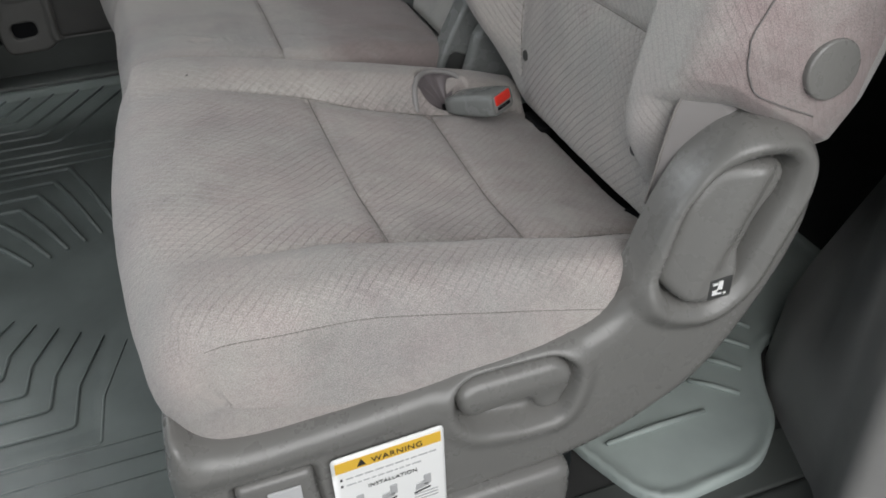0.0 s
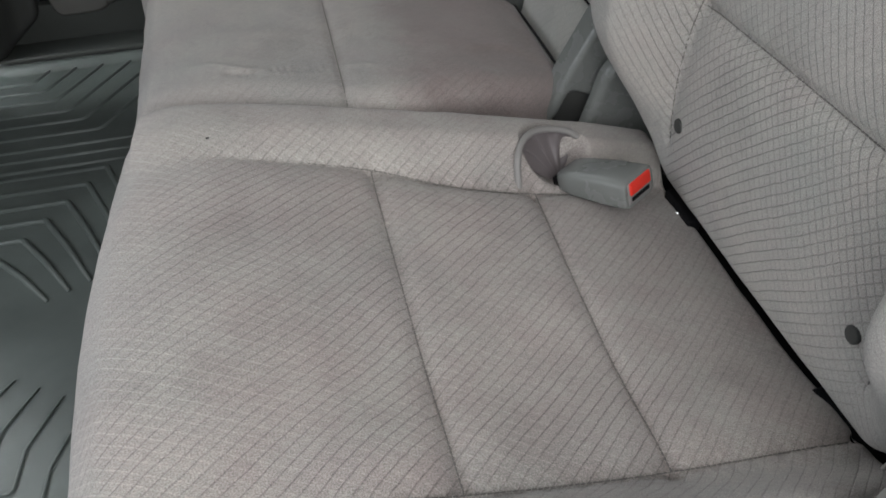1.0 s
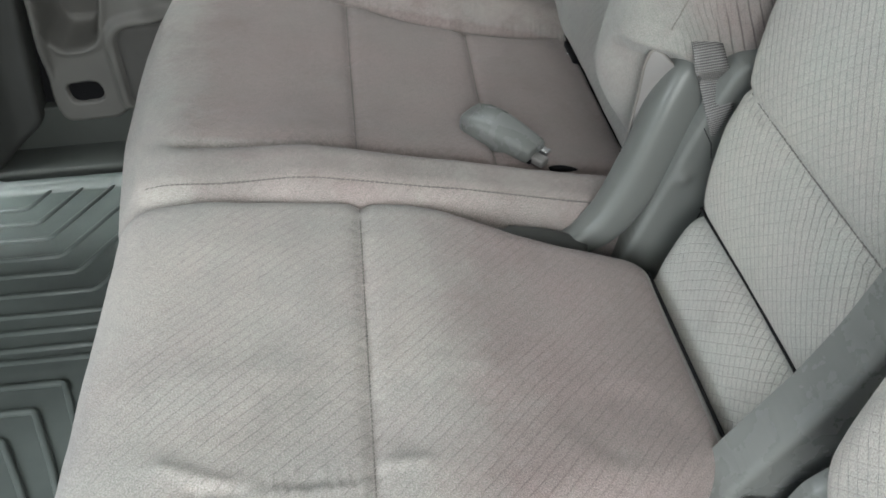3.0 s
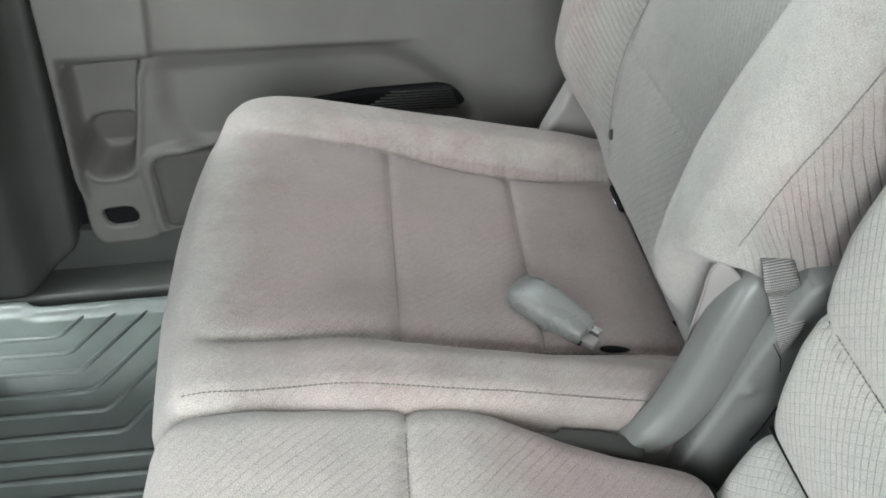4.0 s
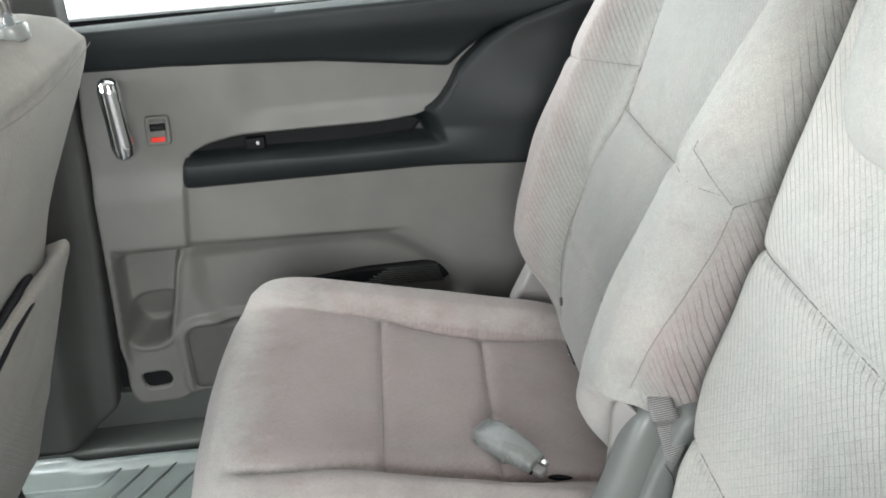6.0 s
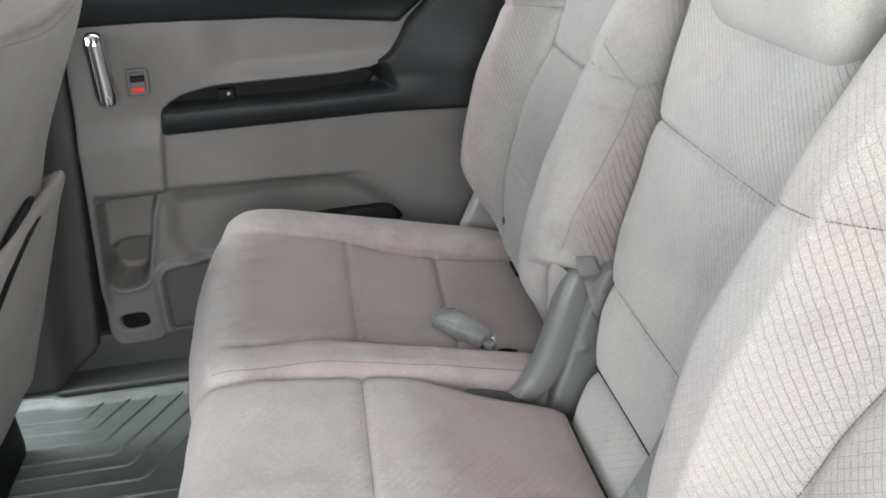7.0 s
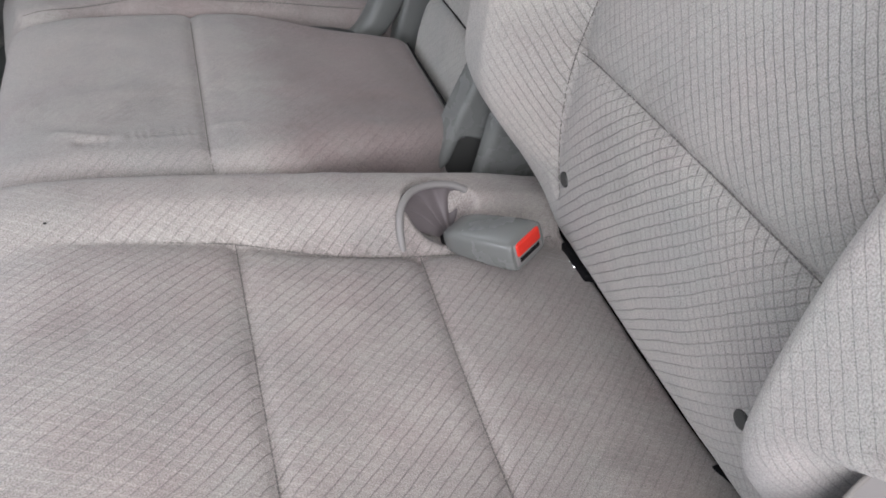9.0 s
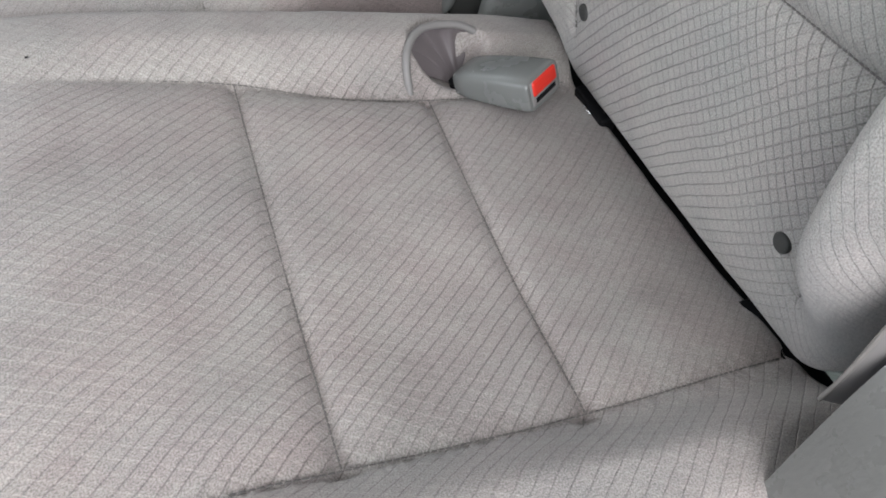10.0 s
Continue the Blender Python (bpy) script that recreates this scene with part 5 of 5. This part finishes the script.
# ---- buckles and webbing ----
def buckle(place, turn, label_, red):
    b = thing("seat_belt_buckle", place, label_, "seat belt buckle")
    m = Matrix.Translation(place) @ turn
    L, W, T = 0.080 if red else 0.090, 0.046 if red else 0.042, 0.028 if red else 0.026
    bm = bmesh.new()
    rings = []
    n = 32
    sections = ((0.0, 0.62, 0.55), (0.03, 0.76, 0.74), (0.2, 0.87, 0.88), (0.6, 0.96, 1.0), (0.93, 1.0, 1.0), (0.985, 0.98, 0.96), (1.0, 0.93, 0.88))
    if not red:
        sections = ((0.0, 0.50, 0.40), (0.015, 0.66, 0.62), (0.06, 0.84, 0.95), (0.20, 0.98, 1.22), (0.36, 1.02, 1.28), (0.60, 0.94, 1.12), (0.85, 0.80, 0.86), (0.97, 0.72, 0.72), (1.0, 0.66, 0.60))
    for t, sw, st in sections:
        ring = []
        for k in range(n):
            a = 2 * math.pi * k / n
            ca, sa = math.cos(a), math.sin(a)
            x = math.copysign(abs(ca) ** (0.32 if red else 0.38), ca) * W / 2 * sw
            z = math.copysign(abs(sa) ** (0.42 if red else 0.52), sa) * T / 2 * st
            ring.append(bm.verts.new((t * L, x, z)))
        rings.append(ring)
    for lo, hi in zip(rings[:-1], rings[1:]):
        for k in range(n):
            bm.faces.new((lo[k], lo[(k + 1) % n], hi[(k + 1) % n], hi[k])).smooth = True
    bm.faces.new(rings[0][::-1])
    bm.faces.new(rings[-1])
    bmesh.ops.recalc_face_normals(bm, faces=bm.faces)
    bmesh.ops.transform(bm, matrix=m, verts=bm.verts)
    body = part("housing", bm, GREY, b, "grey plastic housing")
    if red:
        k = box(L - 0.006, L + 0.0025, -0.0165, 0.0165, -0.0015, 0.0112, 0.003)
        bmesh.ops.transform(k, matrix=m, verts=k.verts)
        part("push_button", k, RED, b, "red push button")
        k = box(L - 0.005, L + 0.0008, -0.0190, 0.0190, -0.0105, 0.0122, 0.003)
        bmesh.ops.transform(k, matrix=m, verts=k.verts)
        part("button_frame", k, VINYL, b, "pale grey frame round the button")
    k = box(L - 0.004, L + 0.0012, -0.014, 0.014, -0.0075, -0.003, 0.001)
    bmesh.ops.transform(k, matrix=m, verts=k.verts)
    part("tongue_slot", k, BLACK, b)
    if not red:
        tab = box(L - 0.004, L + 0.010, 0.004, 0.012, -0.003, 0.002, 0.001)
        bmesh.ops.transform(tab, matrix=m, verts=tab.verts)
        part("latch_tab", tab, CHROME, b)
        tip = box(L - 0.006, L + 0.014, -0.010, 0.003, -0.009, 0.000, 0.003)
        bmesh.ops.transform(tip, matrix=m, verts=tip.verts)
        part("release_tip", tip, VINYL, b)
        return b
    stalk = box(-0.010, 0.005, -0.012, 0.012, -0.009, 0.001, 0.003)
    bmesh.ops.transform(stalk, matrix=m, verts=stalk.verts)
    part("stalk", stalk, BLACK, b)
    return b


buckle((0.3163, 0.9078, 0.3233), pose(0, 0, 0, 0, -15, -55.5), "grey seat belt buckle with a red push button", True)
buckle((0.246, 1.500, 0.350), pose(0, 0, 0, 0, 6, -46), "grey seat belt buckle resting on the other cushion", False)

# slit where the belt of the loose buckle comes out of the far cushion
part("belt_slit", tube(smooth_line([(0.318, 1.431, 0.3225), (0.332, 1.4275, 0.3235), (0.350, 1.427, 0.3205)], 6), list(0.0006 + 0.0030 * np.sin(np.linspace(0, math.pi, 13))), 8), BLACK, far_cushion, "dark belt slit in the seam")

# stitched buckle pocket in the near cushion
pk = [(0.265, 0.897, 0.322), (0.267, 0.910, 0.345), (0.275, 0.924, 0.355), (0.290, 0.937, 0.357), (0.312, 0.944, 0.352), (0.332, 0.944, 0.344), (0.350, 0.938, 0.328)]
part("pocket_edge", tube(smooth_line(pk, 6), 0.0034, 10), VINYL, near_cushion, "grey vinyl pocket edge")
fan = smooth_line(pk, 6)
heart = np.array([0.318, 0.922, 0.300])
lv, lf = [], []
for i, edge_point in enumerate(fan):
    for k in range(9):
        t = k / 8
        w = edge_point * (1 - t) + heart * t
        crease = 0.0035 * math.sin(i * 0.9 + 2.0 * t) * math.sin(math.pi * t)
        lv.append(w + np.array([0.0, 0.010 * math.sin(math.pi * t) + crease, 0.004 * math.sin(math.pi * t) + crease]))
for i in range(len(fan) - 1):
    for k in range(8):
        lf.append((9 * i + k, 9 * i + k + 1, 9 * i + 10 + k, 9 * i + 9 + k))
part("pocket_lining", mesh_of(lv, lf), LINING, near_cushion, "creased grey vinyl pocket lining")


belt = thing("seat_belt", (0.42, 1.33, 0.44), "grey woven seat belt loop over the recliner cover", "seat belt")


def strap(lefts, rights, thick=0.0016):
    """A woven strap between two edge lines, with some thickness."""
    a, c = smooth_line(lefts, 8), smooth_line(rights, 8)
    run = np.concatenate([[0], np.cumsum(np.linalg.norm(np.diff((a + c) / 2, axis=0), axis=1))])
    verts, uvs, faces = [], [], []
    m = 6
    for i in range(len(a)):
        d = (a + c)[min(i + 1, len(a) - 1)] - (a + c)[max(i - 1, 0)]
        n = np.cross(d, c[i] - a[i])
        n /= np.linalg.norm(n) + 1e-9
        for s in (-1, 1):
            for k in range(m):
                t = k / (m - 1)
                verts.append(a[i] * (1 - t) + c[i] * t + n * s * thick / 2 * (0.4 if k in (0, m - 1) else 1))
                uvs.append((run[i], t * 0.03))
    w = 2 * m
    for i in range(len(a) - 1):
        p, q = i * w, (i + 1) * w
        for k in range(m - 1):
            faces.append((p + k, p + k + 1, q + k + 1, q + k))
            faces.append((p + m + k + 1, p + m + k, q + m + k, q + m + k + 1))
        faces.append((p + m, p, q, q + m))
        faces.append((p + m - 1, p + w - 1, q + w - 1, q + m - 1))
    return mesh_of(verts, faces, uvs)


part("webbing", strap([(0.417, 1.294, 0.443), (0.410, 1.296, 0.462), (0.408, 1.314, 0.480), (0.400, 1.309, 0.495), (0.399, 1.318, 0.509), (0.400, 1.330, 0.511), (0.396, 1.339, 0.504), (0.399, 1.346, 0.492)],
                      [(0.420, 1.294, 0.442), (0.432, 1.296, 0.468), (0.435, 1.316, 0.480), (0.428, 1.311, 0.496), (0.424, 1.320, 0.510), (0.424, 1.331, 0.512), (0.425, 1.339, 0.503), (0.422, 1.346, 0.490)]), WEBBING, belt, "glossy grey woven webbing")

# ---- front passenger seat ----
FY = 1.56
front = thing("front_seat", (-0.35, FY, FLOOR_Z), "grey cloth front passenger seat seen from behind", "car seat")
F_BACK = [(-0.50, 0.24, -0.46, 0.28), (-0.58, 0.30, -0.48, 0.32), (-0.60, 0.42, -0.44, 0.42), (-0.52, 0.62, -0.38, 0.60), (-0.42, 0.78, -0.28, 0.76), (-0.36, 0.846, -0.25, 0.80),
          (-0.28, 0.860, -0.24, 0.80), (-0.218, 0.852, -0.24, 0.795), (-0.187, 0.825, -0.245, 0.78), (-0.198, 0.785, -0.265, 0.76), (-0.242, 0.700, -0.32, 0.69), (-0.290, 0.605, -0.37, 0.60), (-0.322, 0.52, -0.40, 0.51), (-0.38, 0.38, -0.44, 0.39), (-0.42, 0.28, -0.455, 0.31), (-0.45, 0.24, -0.458, 0.285)]
F_SEAMS = [([(0.815, -0.2), (0.800, -0.05), (0.802, 0.06), (0.818, 0.19)], 0.003, 0.012)]
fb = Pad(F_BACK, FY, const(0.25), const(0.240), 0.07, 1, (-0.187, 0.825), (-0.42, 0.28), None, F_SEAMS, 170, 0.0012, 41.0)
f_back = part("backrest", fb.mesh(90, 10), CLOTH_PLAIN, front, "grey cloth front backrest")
seams(fb, f_back, F_SEAMS)
P_BACK = [(-0.46, 0.17, -0.47, 0.23), (-0.43, 0.18, -0.46, 0.24), (-0.395, 0.265, -0.44, 0.29), (-0.345, 0.39, -0.40, 0.40), (-0.302, 0.495, -0.36, 0.49), (-0.284, 0.540, -0.34, 0.53), (-0.292, 0.548, -0.345, 0.53), (-0.325, 0.52, -0.35, 0.51)]
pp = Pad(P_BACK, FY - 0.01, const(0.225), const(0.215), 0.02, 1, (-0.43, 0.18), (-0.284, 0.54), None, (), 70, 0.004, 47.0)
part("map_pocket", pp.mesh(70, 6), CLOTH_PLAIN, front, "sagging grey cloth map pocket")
for dx, dz, r in ((0.0, 0.0, 0.0065), (0.012, -0.012, 0.0055)):
    part("pocket_cable", tube(smooth_line([(-0.318 + dx, 1.68, 0.535 + dz), (-0.302 + dx, 1.62, 0.548 + dz), (-0.300 + dx, 1.55, 0.545 + dz), (-0.306 + dx, 1.48, 0.526 + dz), (-0.318 + dx, 1.42, 0.495 + dz), (-0.330 + dx, 1.36, 0.455 + dz)], 6), r, 10), BLACK, front, "black cable in the pocket")
for yy in (FY - 0.07, FY + 0.07):
    part("headrest_post", tube([(-0.222, yy, 0.84), (-0.228, yy, 1.0)], 0.006, 12), CHROME, front, "chrome headrest post")
    part("post_collar", disc((-0.222, yy, 0.857), (-0.05, 0, 1), 0.017, 0.018, 0.004, 24), GREY, front)
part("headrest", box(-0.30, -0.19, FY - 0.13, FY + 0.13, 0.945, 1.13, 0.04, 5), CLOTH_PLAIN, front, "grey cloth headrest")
part("seat_base", box(-0.90, -0.48, FY - 0.22, FY + 0.22, FLOOR_Z, 0.30, 0.03), BLACK, front, "dark seat base")

spare_belt = thing("seat_belt", (0.49, 1.93, 0.72), "black belt webbing hanging between backrest and door trim", "seat belt")
for k in range(3):
    part("fold", tube(smooth_line([(0.56 + 0.010 * k, 1.965, 0.84), (0.515 + 0.010 * k, 1.93, 0.775), (0.484 + 0.010 * k, 1.905, 0.725), (0.474 + 0.010 * k, 1.90, 0.675), (0.51 + 0.010 * k, 1.90, 0.62)], 6), 0.0045, 8), BLACK, spare_belt)
